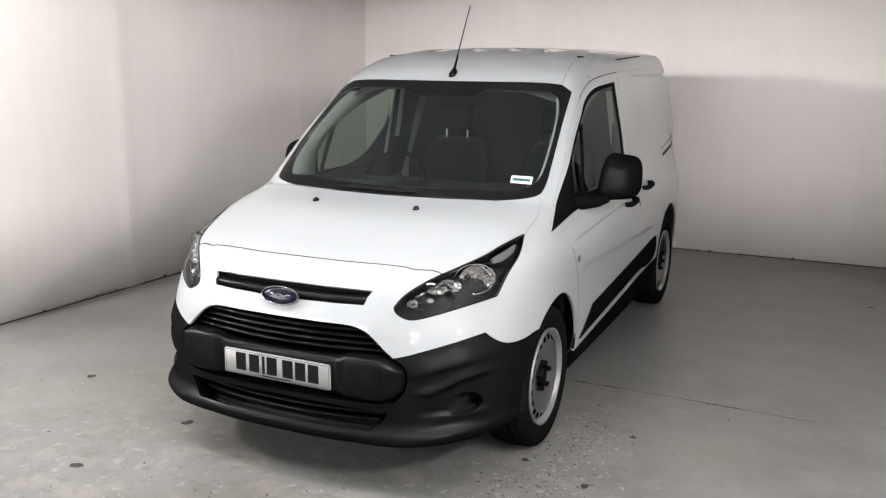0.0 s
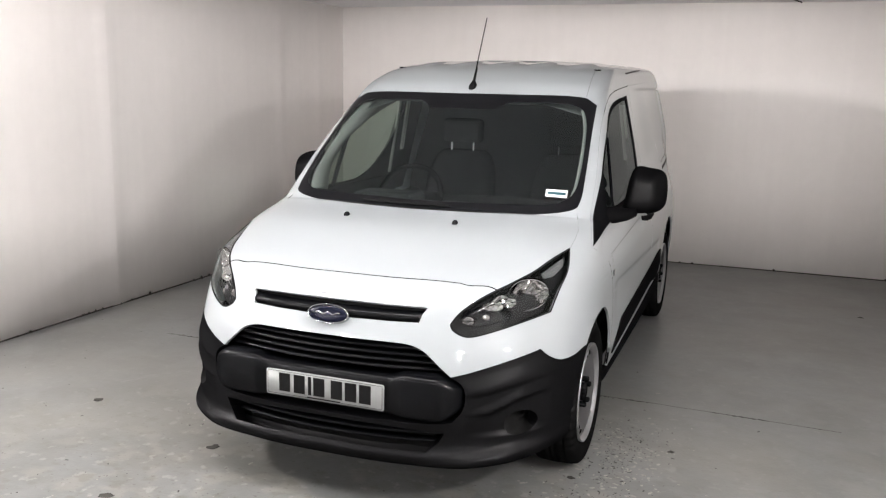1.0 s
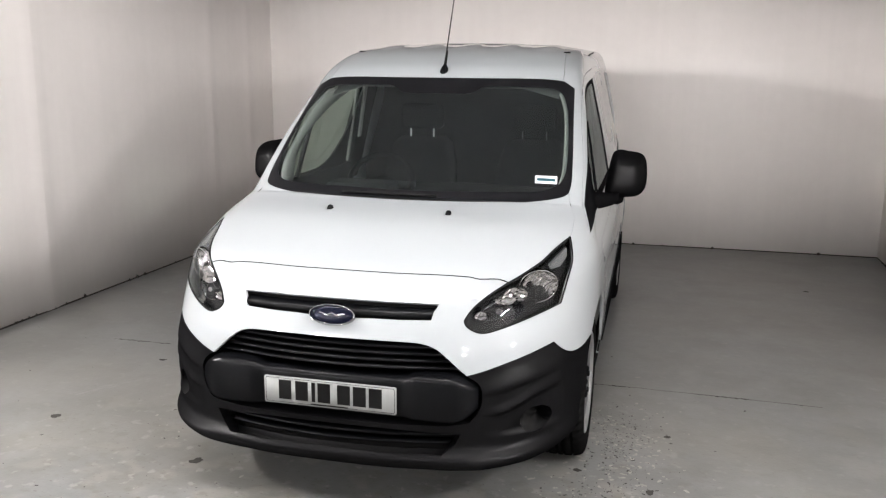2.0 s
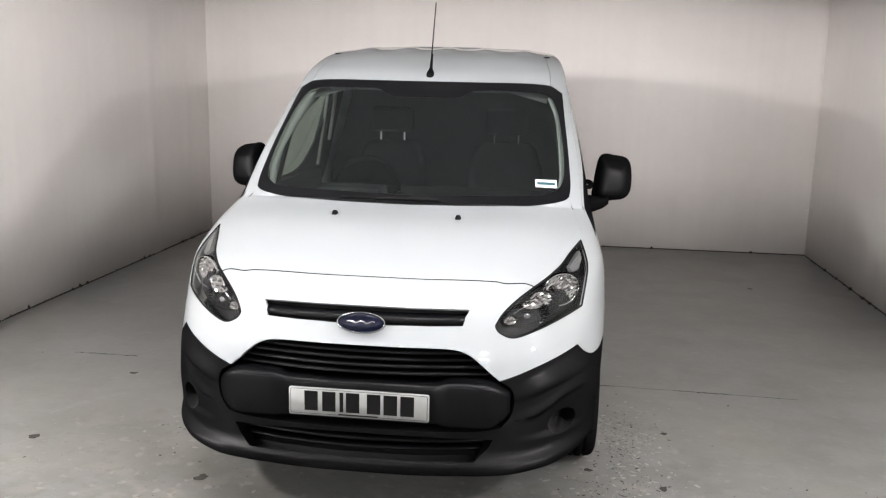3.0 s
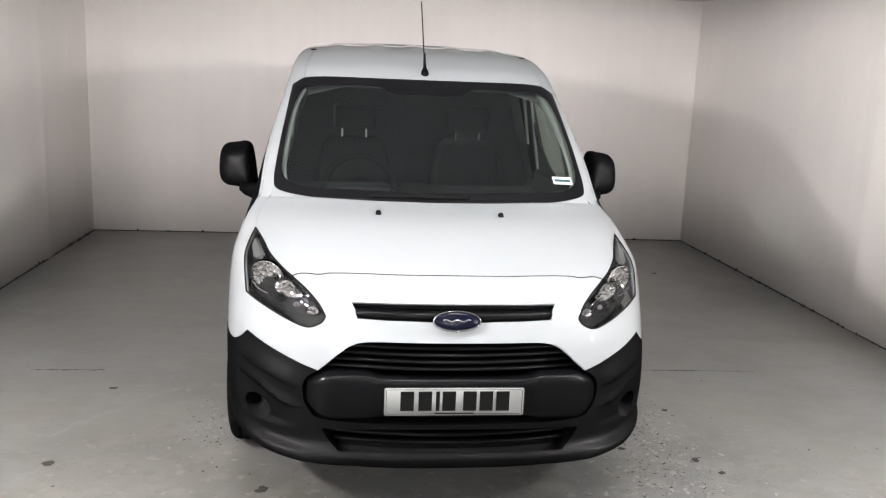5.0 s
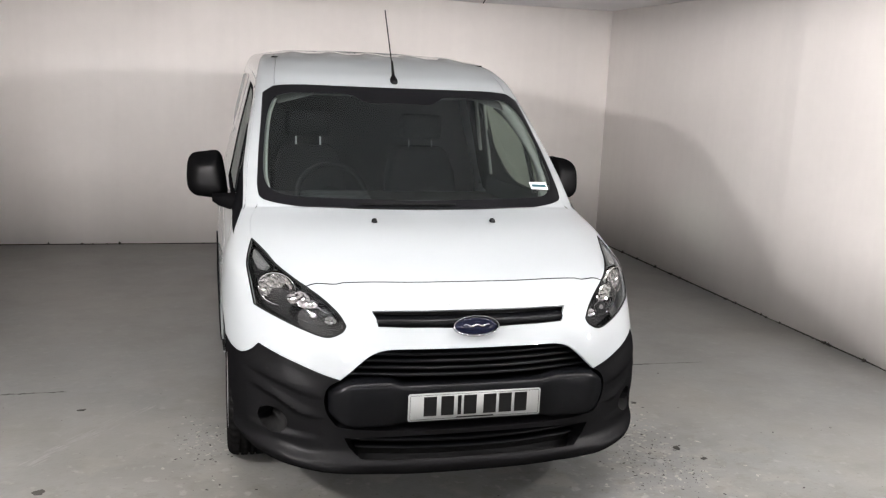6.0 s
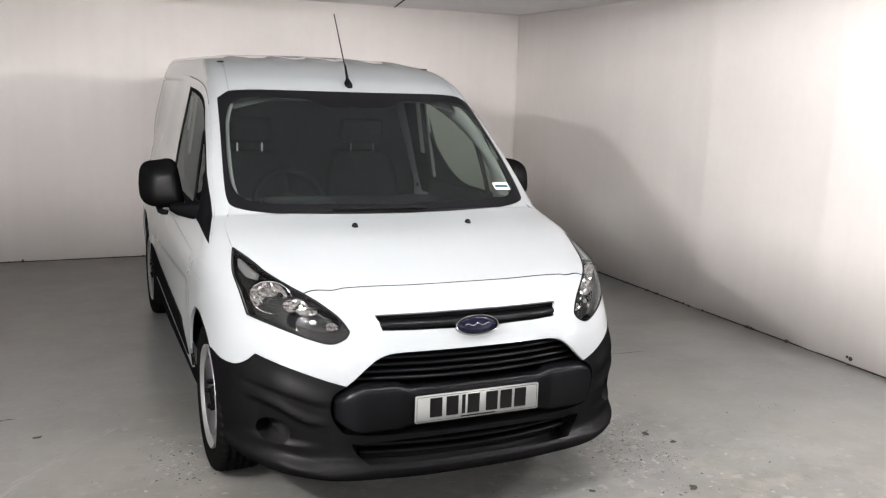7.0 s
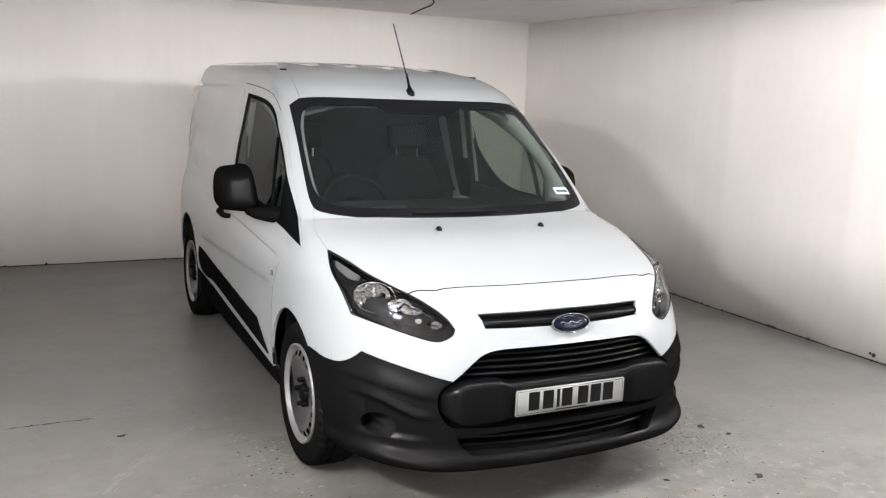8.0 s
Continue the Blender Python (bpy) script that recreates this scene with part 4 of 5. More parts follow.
    bm = tube(spline([p if s > 0 else (-p[0], p[1], p[2]) for p in ((0.520, 0.186, 0.770), (0.570, 0.200, 0.762), (0.630, 0.246, 0.772), (0.680, 0.305, 0.786))], 5), 0.0012, 6)
    part("bezel_fin", bm, M_LAMPDARK, lamp)
    bm = tube(spline([p if s > 0 else (-p[0], p[1], p[2]) for p in ((0.545, 0.205, 0.806), (0.600, 0.250, 0.838), (0.650, 0.320, 0.868))], 5), 0.0009, 6)
    part("bezel_fin", bm, M_CHROME, lamp)
    # Dark strips round the lens; the top one paints the bonnet's shadow line.
    for edge_line, w in ((LIGHT_TOP, 0.008), (LIGHT_LOW, 0.006), (LIGHT_OUT, 0.004)):
        ribbon("dark_edge", edge_line, w, M_DEEP, lamp, how=near, lift=0.0012, mirror=s)
    uv = trace([(0.797, 0.669, 0.963), (0.805, 0.622, 0.940), (0.788, 0.528, 0.914), (0.765, 0.490, 0.912), (0.754, 0.508, 0.927), (0.797, 0.669, 0.963)], n=1)
    P3 = [Vector(skin(a, b).tolist()) for a, b in uv[:-1]]
    bm = bmesh.new()
    inn = Vector((-0.02, 0.012, -0.006))
    loft(bm, [[(p.x * s + inn.x * s * k, p.y + inn.y * k, p.z + inn.z * k) for p in P3] for k in (0.25, 0.9)])
    part("indicator", bm, M_INDICATOR, lamp, "pale grey indicator window", smooth=False)
    return lamp


for s in (1, -1):
    headlight(s)

# blank fog lamp hollows
for s in (1, -1):
    bm = bmesh.new()
    rings = []
    for f, back in ((1.0, 0.0), (0.97, 0.02), (0.93, 0.07), (0.80, 0.13), (0.4, 0.15), (0.08, 0.15)):
        rings.append([])
        for a in np.linspace(0, 2 * math.pi, 28, endpoint=False):
            p, n = on_skin(0.742 + 0.052 * math.cos(a), 0.382 + 0.047 * math.sin(a))
            c = Vector((0.752, 0.295, 0.386))
            deep = back * (0.62 + 0.38 * math.cos(a - 0.5))
            q = c + (p - c) * f + Vector((-0.3, 1.0, 0)) * deep
            rings[-1].append((q.x * s, q.y, q.z))
    loft(bm, rings, caps=False)
    bm.faces.new([bm.verts.new(p) for p in rings[-1]])
    part("fog_recess", bm, M_DEEP, bumper, "round blanked fog lamp hollow")

# inner structure: dark shell behind all seams, wheel wells, floor pan
core = bmesh.new()
rings = []
# Front belly hung lower, out of view, to block light under the bumper.
for y, w, z0, z1 in ((0.16, 0.42, 0.225, 0.80), (0.30, 0.55, 0.18, 0.86), (0.50, 0.56, 0.16, 0.93), (1.02, 0.56, 0.17, 1.0), (1.05, 0.72, 0.22, 1.0), (1.25, 0.80, 0.24, 0.98), (2.5, 0.82, 0.26, 0.96), (3.0, 0.82, 0.26, 0.9), (3.12, 0.55, 0.26, 0.9), (4.3, 0.55, 0.26, 0.9)):
    rings.append([(x, y, z) for x, z in ((-w, z0), (w, z0), (w, z1), (-w, z1))])
loft(core, rings)
part("chassis", core, M_DEEP, van, smooth=False)
for s in (1, -1):
    for cy, r in ((0.89, 0.385), (3.585, 0.43)):
        bm = bmesh.new()
        loft(bm, [[(s * x, cy + r * math.cos(a), 0.33 + r * math.sin(a)) for a in np.linspace(-0.2, math.pi + 0.2, 24)] for x in (0.55, 0.83)], closed=False)
        part("wheel_liner", bm, M_DEEP, van)
    box("mudflap", s * 0.83 - 0.045, s * 0.83 + 0.045, 1.195, 1.207, 0.245, 0.42, mat=M_BLACK, parent=van, bevel=0.004)

# washer jets, wiper blades, aerial, roof plugs
for s in (1, -1):
    p, n = (0.271 * s, 0.752, 1.060), None
    bm = bmesh.new()
    loft(bm, [[(x * f, y * f, z) for x, y in rounded(0.024, 0.030, 0.008, 3)] for z, f in ((-0.004, 1.0), (0.006, 1.0), (0.014, 0.75), (0.017, 0.4))])
    bm.transform(pose(*p, 14, 0, 0))
    part("washer_jet", bm, M_SATIN, van)
    hit, n, index, d = G_TREE.ray_cast(Vector((0.604, 2.165, 3)), Vector((0, 0, -1)))
    bm = bmesh.new()
    loft(bm, [[(0.604 * s + x, 2.165 + y, hit.z + z) for x, y in rounded(0.034, 0.055, 0.012, 3)] for z in (-0.004, 0.004)])
    part("roof_plug", bm, M_DEEP, van)


def wiper(points, parent):
    arm = part("wiper", tube(points, [0.006] * len(points), 6), M_DEEP, parent)
    return arm


wiper(spline([(-0.30, 0.990, 1.106), (-0.12, 0.975, 1.106), (0.04, 0.972, 1.106), (0.16, 0.976, 1.106)], 4), van)
aerial = part("aerial", loft(bmesh.new(), [[(x * f, 1.742 + y * f + dy, z) for x, y in rounded(0.040, 0.062, 0.018, 4)] for z, f, dy in ((1.640, 1.0, 0), (1.664, 1.0, 0.002), (1.676, 0.82, 0.006), (1.688, 0.5, 0.012), (1.700, 0.28, 0.016))]), M_SATIN, van, "slim black roof aerial on a rubber foot")
part("mast", tube([(0, 1.758, 1.692), (0, 1.800, 1.765), (-0.003, 1.806, 1.772), (-0.010, 1.988, 2.047)], [0.0085, 0.0060, 0.0036, 0.0030], 8), M_DEEP, aerial)


# door mirrors
def mirror(s):
    bm = bmesh.new()
    outline = []
    for k in range(64):
        a = 2 * math.pi * k / 64
        c, d = math.cos(a), math.sin(a)
        px, pz = math.copysign(abs(c) ** (2 / 5.5), c), math.copysign(abs(d) ** (2 / 5.5), d)
        # leaning inner edge, a top that falls outwards, a lower edge cut off at the outside
        outline.append(Vector((0.092 * px + (0.020 * pz - 0.012) * (px < 0) - (0.014 * max(0, pz) ** 2) * (px > 0), 0.118 * pz - 0.012 * px * (pz > 0) + 0.030 * max(0, px) ** 2 * (pz < 0), 0)))

    def at(p, f, y):
        # the lower half stands further forward
        return (0.990 + p.x * f - 0.010 * (1 - f), 1.655 + y + 0.30 * p.x * f + 0.14 * p.y * f, 1.150 + p.y * f)

    rings = [[at(p, 0.02, -0.090) for p in outline]]
    for k in range(1, 15):
        a = math.pi / 2 * k / 14
        rings.append([at(p, math.sin(a) ** 0.5, 0.085 - 0.175 * math.cos(a) ** 1.1) for p in outline])
    rings.append([at(p, 0.93, 0.092) for p in outline])
    loft(bm, rings)
    if s < 0:
        bm.transform(Matrix.Diagonal((-1, 1, 1, 1)))
    ob = part("door_mirror", bm, M_BLACK, van, "black door mirror on a short arm")
    bm = bmesh.new()
    rings = []
    for x, y, z, h, d in ((0.838, 1.39, 1.052, 0.080, 0.19), (0.855, 1.42, 1.052, 0.078, 0.18), (0.880, 1.46, 1.048, 0.072, 0.16), (0.925, 1.53, 1.045, 0.056, 0.12), (0.955, 1.57, 1.052, 0.040, 0.09)):
        rings.append([(x * s, y + a * d, z + b * h) for a, b in rounded(1, 1, 0.38, 4)])
    loft(bm, rings)
    part("mirror_arm", bm, M_BLACK, ob)
    bm = bmesh.new()
    rings = []
    for yy in (0.090, 0.097):
        rings.append([])
        for p in outline:
            q = at(p, 0.9, yy)
            rings[-1].append((s * q[0], q[1], q[2]))
    loft(bm, rings)
    part("mirror_glass", bm, M_CHROME, ob, smooth=False)


for s in (1, -1):
    mirror(s)


# door handles, side repeaters
def handle(y, z, s, parent):
    x = float(skin(*from_side(y, z))[0])
    bm = bmesh.new()
    tube([(s * (x - 0.01), y - 0.085, z - 0.008), (s * (x + 0.026), y - 0.075, z - 0.006), (s * (x + 0.036), y - 0.04, z - 0.003), (s * (x + 0.036), y + 0.05, z + 0.004), (s * (x + 0.024), y + 0.085, z + 0.007), (s * (x - 0.01), y + 0.095, z + 0.008)], [0.013, 0.016, 0.017, 0.017, 0.016, 0.013], 10, bm)
    part("door_handle", bm, M_BLACK, parent, "black pull handle")


for s in (1, -1):
    handle(2.31, 0.935, s, van)
    x = float(skin(*from_side(1.222, 0.806))[0])
    bm = bmesh.new()
    rings = [[(s * (x + d), 1.222 + a * f, 0.806 + b * f) for a, b in rounded(0.050, 0.030, 0.014, 4)] for d, f in ((-0.004, 1.0), (0.003, 1.0), (0.006, 0.7))]
    loft(bm, rings)
    part("side_repeater", bm, M_INDICATOR, van, "small oval grey side repeater")
handle(2.80, 0.975, 1, van)


# wheels
def wheel():
    root = new("wheel")
    prof = [(-0.086, 0.222), (-0.096, 0.245), (-0.103, 0.270), (-0.104, 0.288), (-0.099, 0.304), (-0.092, 0.313), (-0.084, 0.319), (-0.062, 0.3245), (-0.058, 0.3245), (-0.056, 0.316), (-0.048, 0.316), (-0.046, 0.3255), (-0.020, 0.3265), (-0.018, 0.317), (-0.009, 0.317), (-0.007, 0.3265)]
    prof = prof + [(-x, r) for x, r in prof[::-1]]
    n = 192
    bm = lathe(prof, n)
    bm.verts.ensure_lookup_table()
    for i, (x, r) in enumerate(prof):
        if r > 0.30 and abs(x) > 0.044 and r != 0.316:
            # cross grooves that part the shoulder blocks
            for k in range(n):
                if k % 4 == 0:
                    v = bm.verts[i * n + k]
                    v.co.y *= 0.972
                    v.co.z *= 0.972
                    v.co.x *= 0.97
    part("tyre", bm, M_RUBBER, root)
    rim = [(0.086, 0.2225), (0.097, 0.2235), (0.0995, 0.219), (0.097, 0.2145), (0.088, 0.2115), (0.085, 0.2075), (0.075, 0.205), (0.072, 0.200)]
    rim_ob = part("rim", lathe(rim, 80), M_STEEL, root, "silver painted steel wheel rim with vent holes")
    bm = bmesh.new()
    segs, rr = 120, [(0.072, 0.200), (0.077, 0.197), (0.082, 0.193), (0.086, 0.182), (0.0885, 0.170), (0.089, 0.165), (0.088, 0.155), (0.081, 0.135), (0.073, 0.110), (0.067, 0.085), (0.065, 0.060), (0.065, 0.030)]
    grid = [[bm.verts.new((x, r * math.cos(2 * math.pi * k / segs), r * math.sin(2 * math.pi * k / segs))) for k in range(segs)] for x, r in rr]
    for i in range(len(rr) - 1):
        for k in range(segs):
            if i in (2, 3) and k % 6 in (1, 2, 3):
                continue
            q = (k + 1) % segs
            bm.faces.new((grid[i][k], grid[i][q], grid[i + 1][q], grid[i + 1][k]))
    bmesh.ops.solidify(bm, geom=bm.faces[:], thickness=0.004)
    part("wheel_disc", bm, M_STEEL, rim_ob)
    part("brake_drum", lathe([(0.030, 0.0), (0.030, 0.165), (0.012, 0.196), (-0.05, 0.2)], 40), M_DEEP, root)
    part("hub_cap", lathe([(0.055, 0.042), (0.080, 0.040), (0.086, 0.032), (0.088, 0.0)], 24), M_SATIN, root)
    for k in range(5):
        a = 2 * math.pi * k / 5 + 0.3
        bm = lathe([(0.058, 0.0125), (0.092, 0.0125), (0.096, 0.008), (0.096, 0.0)], 6)
        bm.transform(Matrix.Translation((0, 0.060 * math.cos(a), 0.060 * math.sin(a))))
        part("wheel_bolt", bm, M_SATIN, root, smooth=False)
    return root


first = wheel()
first.parent = van
first.matrix_basis = pose(0.797, 0.853, 0.3245)
first["label"] = "steel wheel with black tyre"
for m in (pose(0.787, 3.585, 0.3245, 40, 0, 0), pose(-0.797, 0.853, 0.3245, 15, 0, 180), pose(-0.787, 3.585, 0.3245, 70, 0, 180)):
    copy_thing(first, m)

# cabin
box("dashboard", -0.70, 0.70, 1.03, 1.50, 0.80, 1.055, mat=M_DASH, parent=van, bevel=0.03, label="dark plastic dashboard")
box("dash_hood", -0.52, -0.18, 1.30, 1.52, 1.02, 1.10, mat=M_DASH, parent=van, bevel=0.03)
wheel_pts = [(0.185 * math.cos(a), 0.185 * math.sin(a), 0) for a in np.linspace(0, 2 * math.pi, 41)]
bm = tube(wheel_pts, 0.015, 10)
tube([(-0.17, 0, 0), (0, 0, -0.03), (0.17, 0, 0)], 0.016, 8, bm)
tube([(0, 0, -0.03), (0, -0.17, 0)], 0.016, 8, bm)
bmesh.ops.create_uvsphere(bm, u_segments=16, v_segments=8, radius=0.07, matrix=Matrix.Translation((0, 0, -0.03)) @ Matrix.Diagonal((1, 1, 0.4, 1)))
bm.transform(pose(-0.335, 1.66, 1.045, 62, 0, 0))
part("steering_wheel", bm, M_CLOTH, van, "black three-spoke steering wheel")
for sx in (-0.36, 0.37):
    seat = box("seat", sx - 0.25, sx + 0.25, 2.0, 2.5, 0.55, 0.75, mat=M_CLOTH, parent=van, bevel=0.05, label="dark cloth seat with a headrest on two steel posts")
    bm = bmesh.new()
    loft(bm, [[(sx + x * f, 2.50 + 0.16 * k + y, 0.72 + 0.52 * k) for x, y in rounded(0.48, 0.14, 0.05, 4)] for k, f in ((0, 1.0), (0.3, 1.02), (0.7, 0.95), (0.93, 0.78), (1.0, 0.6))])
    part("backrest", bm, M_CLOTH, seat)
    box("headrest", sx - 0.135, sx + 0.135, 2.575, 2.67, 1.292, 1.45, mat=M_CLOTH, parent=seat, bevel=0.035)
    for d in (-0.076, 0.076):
        # Left posts bright, right ones darker and thinner: uneven light put into the material.
        part("headrest_post", tube([(sx + d, 2.61, 1.20), (sx + d, 2.615, 1.31)], 0.0055 if sx < 0 else 0.0035, 8), M_POST_LIT if sx < 0 else M_STEEL, seat)
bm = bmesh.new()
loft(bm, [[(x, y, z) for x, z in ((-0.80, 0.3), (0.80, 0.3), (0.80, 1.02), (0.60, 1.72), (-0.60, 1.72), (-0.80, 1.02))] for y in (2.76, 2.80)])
part("bulkhead", bm, M_TOP, van, "steel bulkhead behind the seats, cabin shade in its near-black colour", smooth=False)
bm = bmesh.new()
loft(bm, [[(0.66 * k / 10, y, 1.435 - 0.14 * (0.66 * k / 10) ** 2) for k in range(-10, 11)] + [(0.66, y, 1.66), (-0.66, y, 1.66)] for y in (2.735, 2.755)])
part("bulkhead_top", bm, M_TOP, van, "near-black panel above the bulkhead, cabin shade in its colour", smooth=False)
bm = bmesh.new()
rings = []
for y, z, w in ((1.70, 1.575, 0.62), (1.82, 1.64, 0.62), (2.1, 1.70, 0.62), (2.76, 1.74, 0.62)):
    rings.append([(-w, y, z - 0.05), (-w * 0.7, y, z), (w * 0.7, y, z), (w, y, z - 0.05)])
loft(bm, rings, closed=False)
part("headlining", bm, M_LINING, van, "grey cloth headlining")
for s in (1, -1):
    rings = []
    for (ax, ay, az), (by, bz) in zip(spline([(0.700, 1.140, 1.130), (0.712, 1.185, 1.180), (0.716, 1.250, 1.235), (0.702, 1.410, 1.365), (0.680, 1.550, 1.477), (0.640, 1.660, 1.562)], 3), [(p.x, p.y) for p in spline([(1.540, 1.075, 0), (1.530, 1.210, 0), (1.640, 1.340, 0), (1.830, 1.440, 0), (2.020, 1.510, 0), (2.280, 1.575, 0)], 3)]):
        bx = float(skin(*from_side(by, bz))[0])
        rings.append([(s * (ax - 0.018), ay + 0.020, az - 0.010), (s * (bx - 0.058), by - 0.005, bz - 0.008), (s * (bx - 0.040), by + 0.002, bz), (s * (ax - 0.004), ay + 0.024, az - 0.002)])
    bm = bmesh.new()
    loft(bm, rings)
    part("pillar_trim", bm, M_TRIM, van, "grey trim inside the screen pillar")
    part("quarter_light_bar", tube([(s * (float(skin(*from_side(y, z))[0]) - 0.045), y, z) for y, z in ((1.620, 1.075), (1.640, 1.200), (1.672, 1.330), (1.700, 1.410))], 0.013, 6), M_DASH, van)
    for y, x, w, lean, low in ((2.40, 0.715, 0.024, 0.16, 1.09), (2.47, 0.685, 0.040, 0.15, 1.24)):
        bm = bmesh.new()
        loft(bm, [[(s * (x + lean * (1.58 - z)), y + d, z) for d in (-w / 2, w / 2)] + [(s * (x + 0.012 + lean * (1.58 - z)), y + d, z) for d in (w / 2, -w / 2)] for z in (low, 1.35, 1.57)])
        part("door_pillar_trim", bm, M_TRIM, van, smooth=False)
    bm = bmesh.new()
    loft(bm, [[(s * x, y, z) for x, z in ((0.80, 0.5), (0.80, 1.0), (0.805, 1.070), (0.83, 1.070), (0.84, 0.5))] for y in (1.25, 2.5)])
    # Dark sheet over the bright inner skin, for the shade behind the seats.
    lining = bmesh.new()
    loft(lining, [[(s * (float(skin(*from_side(y, z))[0]) - 0.022), y, z) for z in (0.95, 1.1, 1.25, 1.4, 1.52, 1.62)] for y in (2.44, 2.55, 2.66, 2.78)], closed=False)
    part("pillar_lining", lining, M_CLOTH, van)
    curve = spline([(2.47, 1.560, 0), (2.44, 1.470, 0), (2.40, 1.395, 0), (2.30, 1.262, 0), (2.15, 1.150, 0), (2.0, 1.100, 0), (1.835, 1.080, 0), (1.65, 1.070, 0)], 4)
    rings = []
    for p in curve:
        x = float(skin(*from_side(p.x, p.y))[0]) - 0.025
        rings.append([(s * x, p.x, p.y), (s * x, 2.52, p.y), (s * (x - 0.012), 2.52, p.y), (s * (x - 0.012), p.x, p.y)])
    loft(bm, rings)
    part("door_card", bm, M_DASH, van, "dark door trim that curves up behind the window", smooth=False)

# sticker inside the lower corner of the windscreen
uvs = [near(p) for p in ((0.590, 1.115, 1.160), (0.690, 1.135, 1.160), (0.686, 1.172, 1.192), (0.586, 1.150, 1.192))]
P4 = [Vector(skin(a, b).tolist()) for a, b in uvs]
n4 = (P4[1] - P4[0]).cross(P4[3] - P4[0]).normalized()
n4 = n4 if n4.y < 0 else -n4
bm = bmesh.new()
loft(bm, [[p + n4 * d for p in P4] for d in (0.0005, 0.002)])
sticker = part("sticker", bm, M_PAPER, screen, "white sticker with a dark teal bar", smooth=False)
bm = bmesh.new()
quad = [(0.08, 0.32), (0.92, 0.32), (0.92, 0.68), (0.08, 0.68)]
loft(bm, [[P4[0] + (P4[1] - P4[0]) * a + (P4[3] - P4[0]) * b + n4 * d for a, b in quad] for d in (0.002, 0.0026)])
part("sticker_bar", bm, M_TEAL, sticker, smooth=False)

# ---- small things of the bay ----
rnd = random.Random(11)


def chip(name, x, y, r, mat, label, stretch=1.0, turn=0.0, thick=0.0015):
    """A flat irregular blot or flake on the floor."""
    bm = bmesh.new()
    n = 11
    k0 = [rnd.uniform(0.6, 1.25) for _ in range(n)]
    ring = [(r * stretch * f * math.cos(2 * math.pi * k / n), r * f * math.sin(2 * math.pi * k / n)) for k, f in enumerate(k0)]
    loft(bm, [[(a, b, z) for a, b in ring] for z in (0.0, thick)])
    bm.transform(pose(x, y, 0.0005, 0, 0, turn))
    return tagged(obj(name, bm, mat, smooth=False), label, "floor stain")


for x, y, r, st, tn in ((-1.640, 0.556, 0.022, 1.3, 10), (-0.727, 0.298, 0.026, 1.2, 30), (-0.845, -0.272, 0.024, 1.5, 15), (0.879, 0.637, 0.015, 1.2, 0), (1.252, 1.091, 0.012, 1.2, 40), (1.183, 0.516, 0.016, 1.8, 60), (1.253, 0.385, 0.014, 1.6, 20), (0.581, 0.069, 0.012, 1.2, 0), (-1.593, 1.425, 0.014, 1.8, 10), (2.301, 4.172, 0.014, 1.5, 0), (1.022, -0.052, 0.018, 1.5, 30)):
    chip("floor_stain", x, y, r, M_DIRT, "small dark oily blot on the grey floor", st, tn)

# scattered grit where cars have turned, and the crumbling joint across the bay
bm = bmesh.new()
for cx, cy, sx, sy, count in ((1.04, 1.02, 0.08, 0.20, 330), (1.0, 0.35, 0.12, 0.18, 300), (-1.02, 0.95, 0.07, 0.16, 90), (0.5, -0.15, 0.5, 0.12, 120), (-1.2, -0.2, 0.6, 0.5, 90), (0.3, -0.6, 0.8, 0.4, 60), (1.6, 0.2, 0.6, 0.8, 50), (-1.9, 1.2, 0.6, 0.8, 30)):
    for _ in range(count):
        x, y, r, a = rnd.gauss(cx, sx), rnd.gauss(cy, sy), rnd.choice((0.001, 0.0012, 0.0016, 0.002, 0.002, 0.0025, 0.003, 0.0045)), rnd.uniform(0, 6.3)
        st = rnd.uniform(1, 2.4)
        ring = [bm.verts.new((x + r * (st * math.cos(b) * math.cos(a) - math.sin(b) * math.sin(a)), y + r * (st * math.cos(b) * math.sin(a) + math.sin(b) * math.cos(a)), 0.0012)) for b in (0, 1.1, 2.2, 3.3, 4.4, 5.4)]
        bm.faces.new(ring)
for x0, x1, n in ((1.38, 1.68, 60), (0.80, 1.08, 24), (1.86, 1.95, 8), (-2.06, -1.86, 26), (-1.78, -1.72, 5)):
    for _ in range(n):
        x = rnd.uniform(x0, x1)
        y = 1.700 - 0.035 * max(0, x - 1.3) + rnd.gauss(0, 0.004)
        r = rnd.uniform(0.003, 0.008)
        ring = [bm.verts.new((x + r * 1.6 * math.cos(b), y + r * 0.6 * math.sin(b), 0.0011)) for b in (0, 1.1, 2.2, 3.3, 4.4, 5.4)]
        bm.faces.new(ring)
tagged(obj("grit", bm, M_DIRT, smooth=False), "dark grit and flaked paint strewn over the floor", "grit", kind="stuff")

# flakes of pale bare concrete where the paint has come off beside the front wheels
bm = bmesh.new()
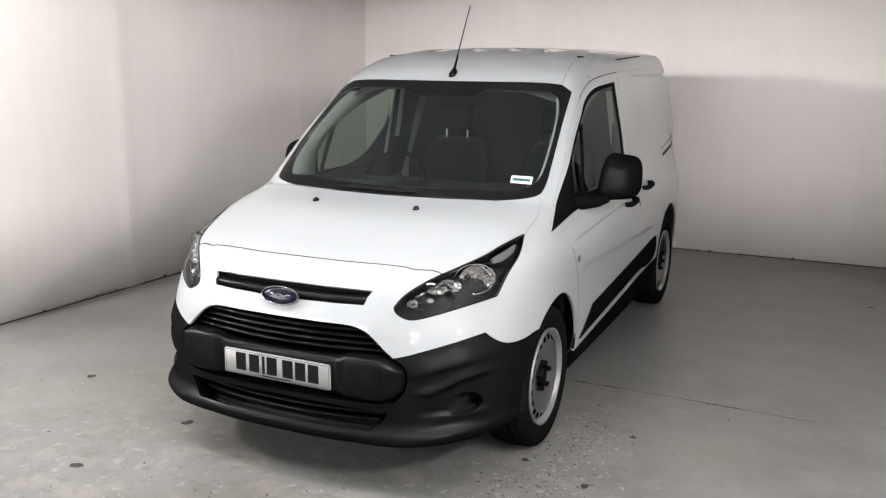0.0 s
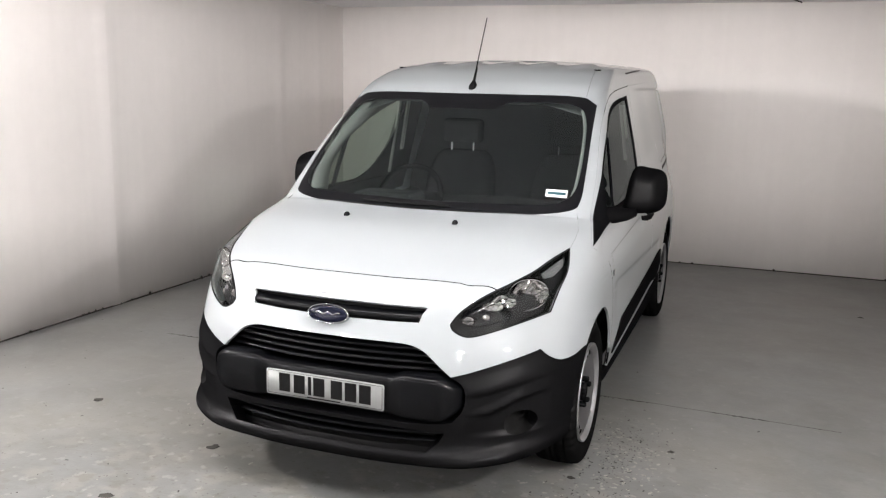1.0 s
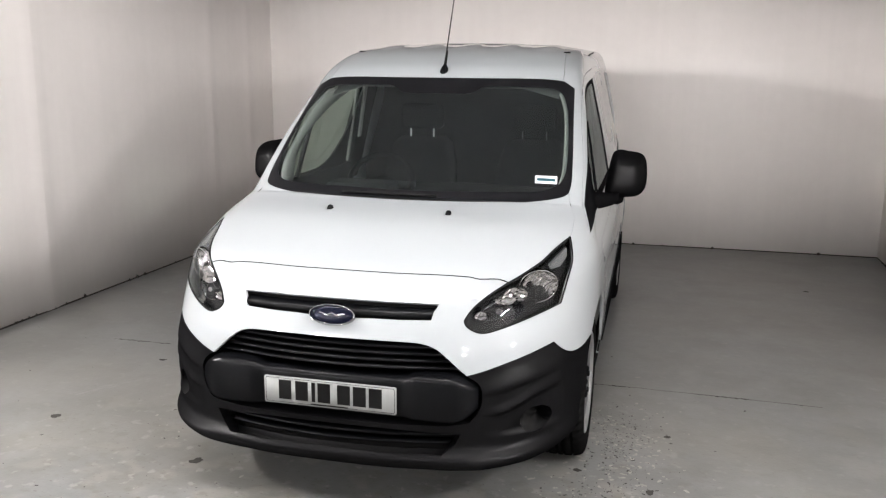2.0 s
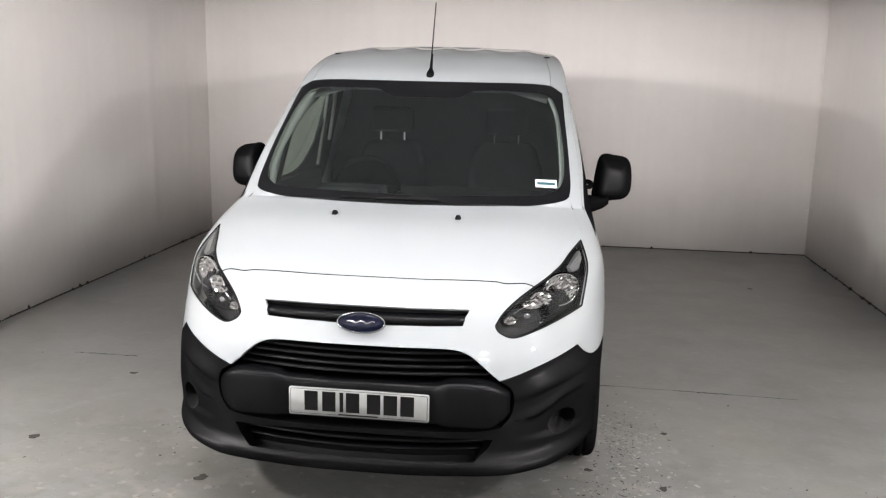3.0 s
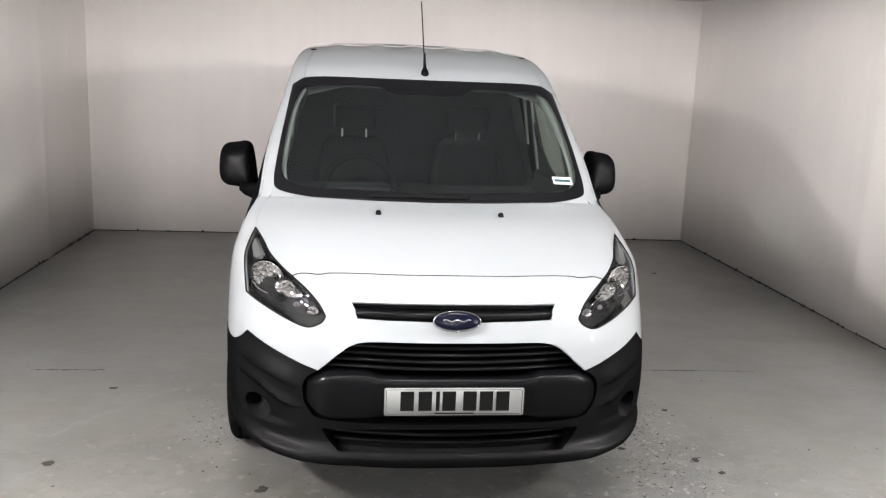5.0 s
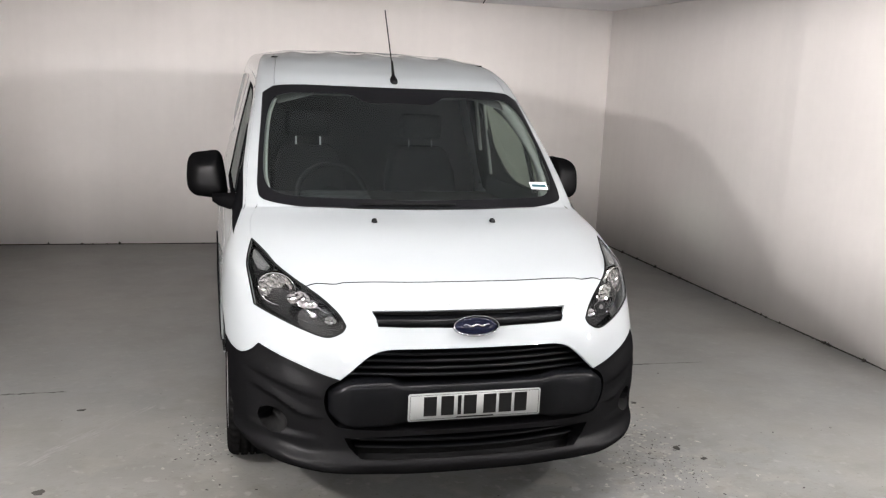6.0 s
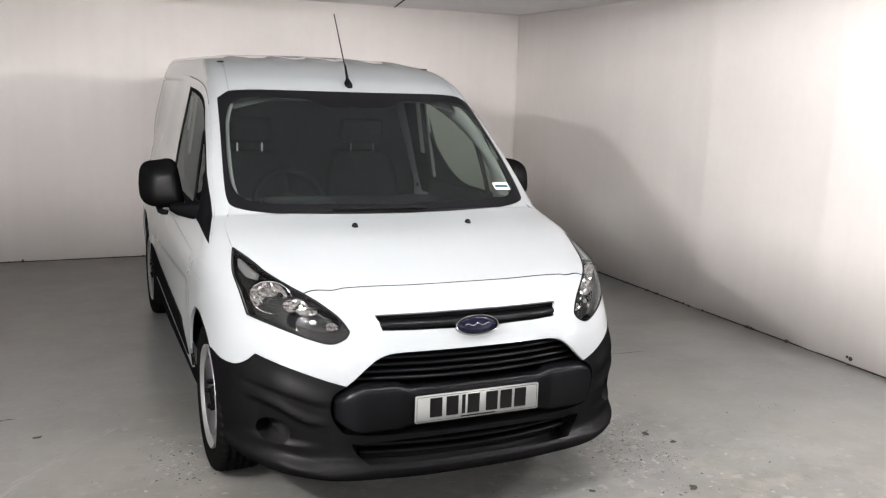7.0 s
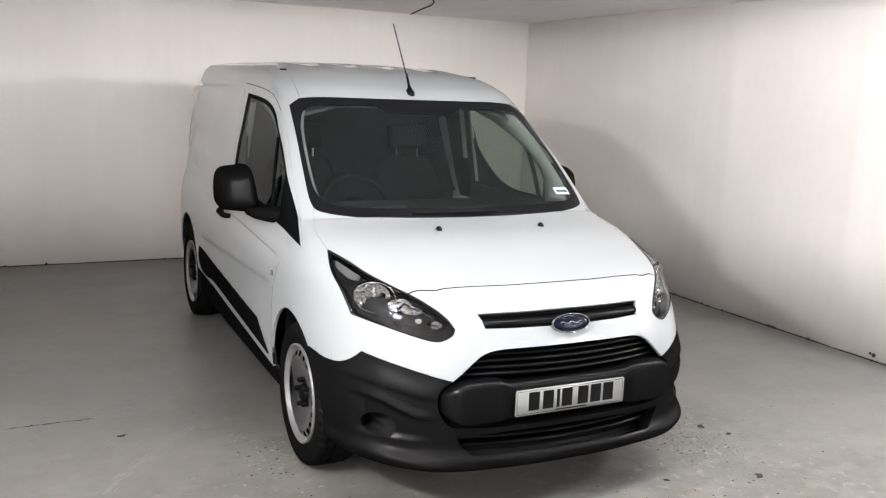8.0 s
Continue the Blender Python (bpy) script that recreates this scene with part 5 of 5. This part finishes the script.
for cx, cy, sx, sy, count in ((1.05, 1.05, 0.13, 0.24, 220), (1.0, 0.35, 0.20, 0.25, 200), (-1.02, 0.95, 0.09, 0.2, 80), (0.3, -0.35, 0.7, 0.25, 160)):
    for _ in range(count):
        x, y, r, a = rnd.gauss(cx, sx), rnd.gauss(cy, sy), rnd.choice((0.002, 0.003, 0.004, 0.005, 0.008)), rnd.uniform(0, 6.3)
        st = rnd.uniform(1, 2.4)
        ring = [bm.verts.new((x + r * rnd.uniform(0.6, 1.2) * (st * math.cos(b) * math.cos(a) - math.sin(b) * math.sin(a)), y + r * rnd.uniform(0.6, 1.2) * (st * math.cos(b) * math.sin(a) + math.sin(b) * math.cos(a)), 0.0008)) for b in (0, 0.9, 1.8, 2.7, 3.6, 4.5, 5.4)]
        bm.faces.new(ring)
tagged(obj("bare_flakes", bm, M_PALE, smooth=False), "pale flakes of bare concrete in the floor paint", "flakes", kind="stuff")

# hairline joint in the slab
bm = bmesh.new()
for line in ([(0.70, 1.716), (0.95, 1.706), (1.10, 1.709), (1.24, 1.699), (1.37, 1.700)], [(1.37, 1.700), (1.60, 1.692), (1.80, 1.684), (2.02, 1.676)], [(-2.10, 1.700), (-1.85, 1.704), (-1.70, 1.700)]):
    for p, q in zip(line, line[1:]):
        bm.faces.new([bm.verts.new(v) for v in ((p[0], p[1] - 0.0022, 0.0007), (q[0], q[1] - 0.0022, 0.0007), (q[0], q[1] + 0.0022, 0.0007), (p[0], p[1] + 0.0022, 0.0007))])
tagged(obj("slab_joint", bm, M_DIRT, smooth=False), "dark hairline joint across the floor slab", "joint", kind="structure")

# pale scrape across the floor
bm = bmesh.new()
a, b = Vector((-1.73, 0.83, 0)), Vector((-1.28, 1.42, 0))
side_way = (b - a).normalized().cross(Vector((0, 0, 1)))
for step in range(60):
    f = rnd.random()
    c = a.lerp(b, f) + side_way * rnd.gauss(0, 0.022)
    l, w = rnd.uniform(0.02, 0.07), rnd.uniform(0.002, 0.006)
    d = (b - a).normalized()
    bm.faces.new([bm.verts.new(c + d * p * l + side_way * q * w + Vector((0, 0, 0.0006 + 0.000012 * step))) for p, q in ((-1, -0.3), (0, -1), (1, -0.2), (1, 0.3), (0, 1), (-1, 0.2))])
tagged(obj("floor_scrape", bm, M_SCRAPE, smooth=False), "pale scraped streak on the grey floor", "scrape", kind="stuff")

# crumbs along the feet of the walls, and the dark joint below the boards
bm = bmesh.new()


def crumbs(p, q, count):
    p, q = Vector(p), Vector(q)
    for _ in range(count):
        c = p.lerp(q, rnd.random())
        s = rnd.uniform(0.004, 0.012)
        bmesh.ops.create_icosphere(bm, subdivisions=1, radius=s, matrix=pose(c.x, c.y, s * 0.5) @ Matrix.Diagonal((rnd.uniform(0.7, 2.0), rnd.uniform(0.7, 1.6), rnd.uniform(0.6, 2.2), 1)))


crumbs((3.122, 0.4, 0), (3.122, 5.6, 0), 60)
crumbs((-2.925, 1.0, 0), (-2.83, 5.6, 0), 60)
crumbs((-2.8, 5.672, 0), (3.1, 5.672, 0), 40)
tagged(obj("wall_crumbs", bm, M_DIRT), "dark crumbs of mortar along the wall feet", "crumbs", kind="stuff")
for name, b in (("baseboard", (3.126, 3.14, Y0, Y1, 0.0, 0.0085)), ("baseboard", (X0 + 0.05, X1, 5.676, 5.69, 0.0, 0.0085))):
    tagged(box(name, *b, mat=M_DIRT), "thin dark joint at the wall's foot", "joint", kind="structure")
bm = bmesh.new()
loft(bm, [[(x + d, y, z) for d, z in ((0.006, 0.0), (0.006, 0.0085), (-0.01, 0.0085), (-0.01, 0.0))] for x, y in ((-2.835, 5.68), (-2.931, Y0))])
tagged(obj("baseboard", bm, M_DIRT, smooth=False), "thin dark joint at the wall's foot", "joint", kind="structure")
for y, z, r in ((1.008, 0.042, 0.014), (1.035, 0.048, 0.009)):
    bm = bmesh.new()
    loft(bm, [[(3.13 - d, y + r * math.cos(a), z + r * math.sin(a)) for a in np.linspace(0, 2 * math.pi, 14, endpoint=False)] for d in (-0.012, 0.002)])
    tagged(obj("wall_plug", bm, M_DIRT), "dark round fixing plug low in the wall", "wall plug")
bm = tube([(-2.862, 5.02, 1.40), (-2.862, 5.02, 1.60), (-2.863, 5.02, 1.85)], 0.003, 6)
tagged(obj("wall_crack", bm, M_DIRT), "thin dark upright crack in the wall board", "crack", kind="structure")
bm = tube(spline([(1.70, 5.66, 2.435), (1.62, 5.35, 2.435), (1.52, 4.95, 2.435), (1.42, 4.55, 2.435), (1.20, 4.1, 2.435), (0.6, 3.4, 2.435)], 6), 0.006, 6)
tagged(obj("ceiling_cable", bm, M_DEEP), "thin black cable run along the ceiling", "cable")
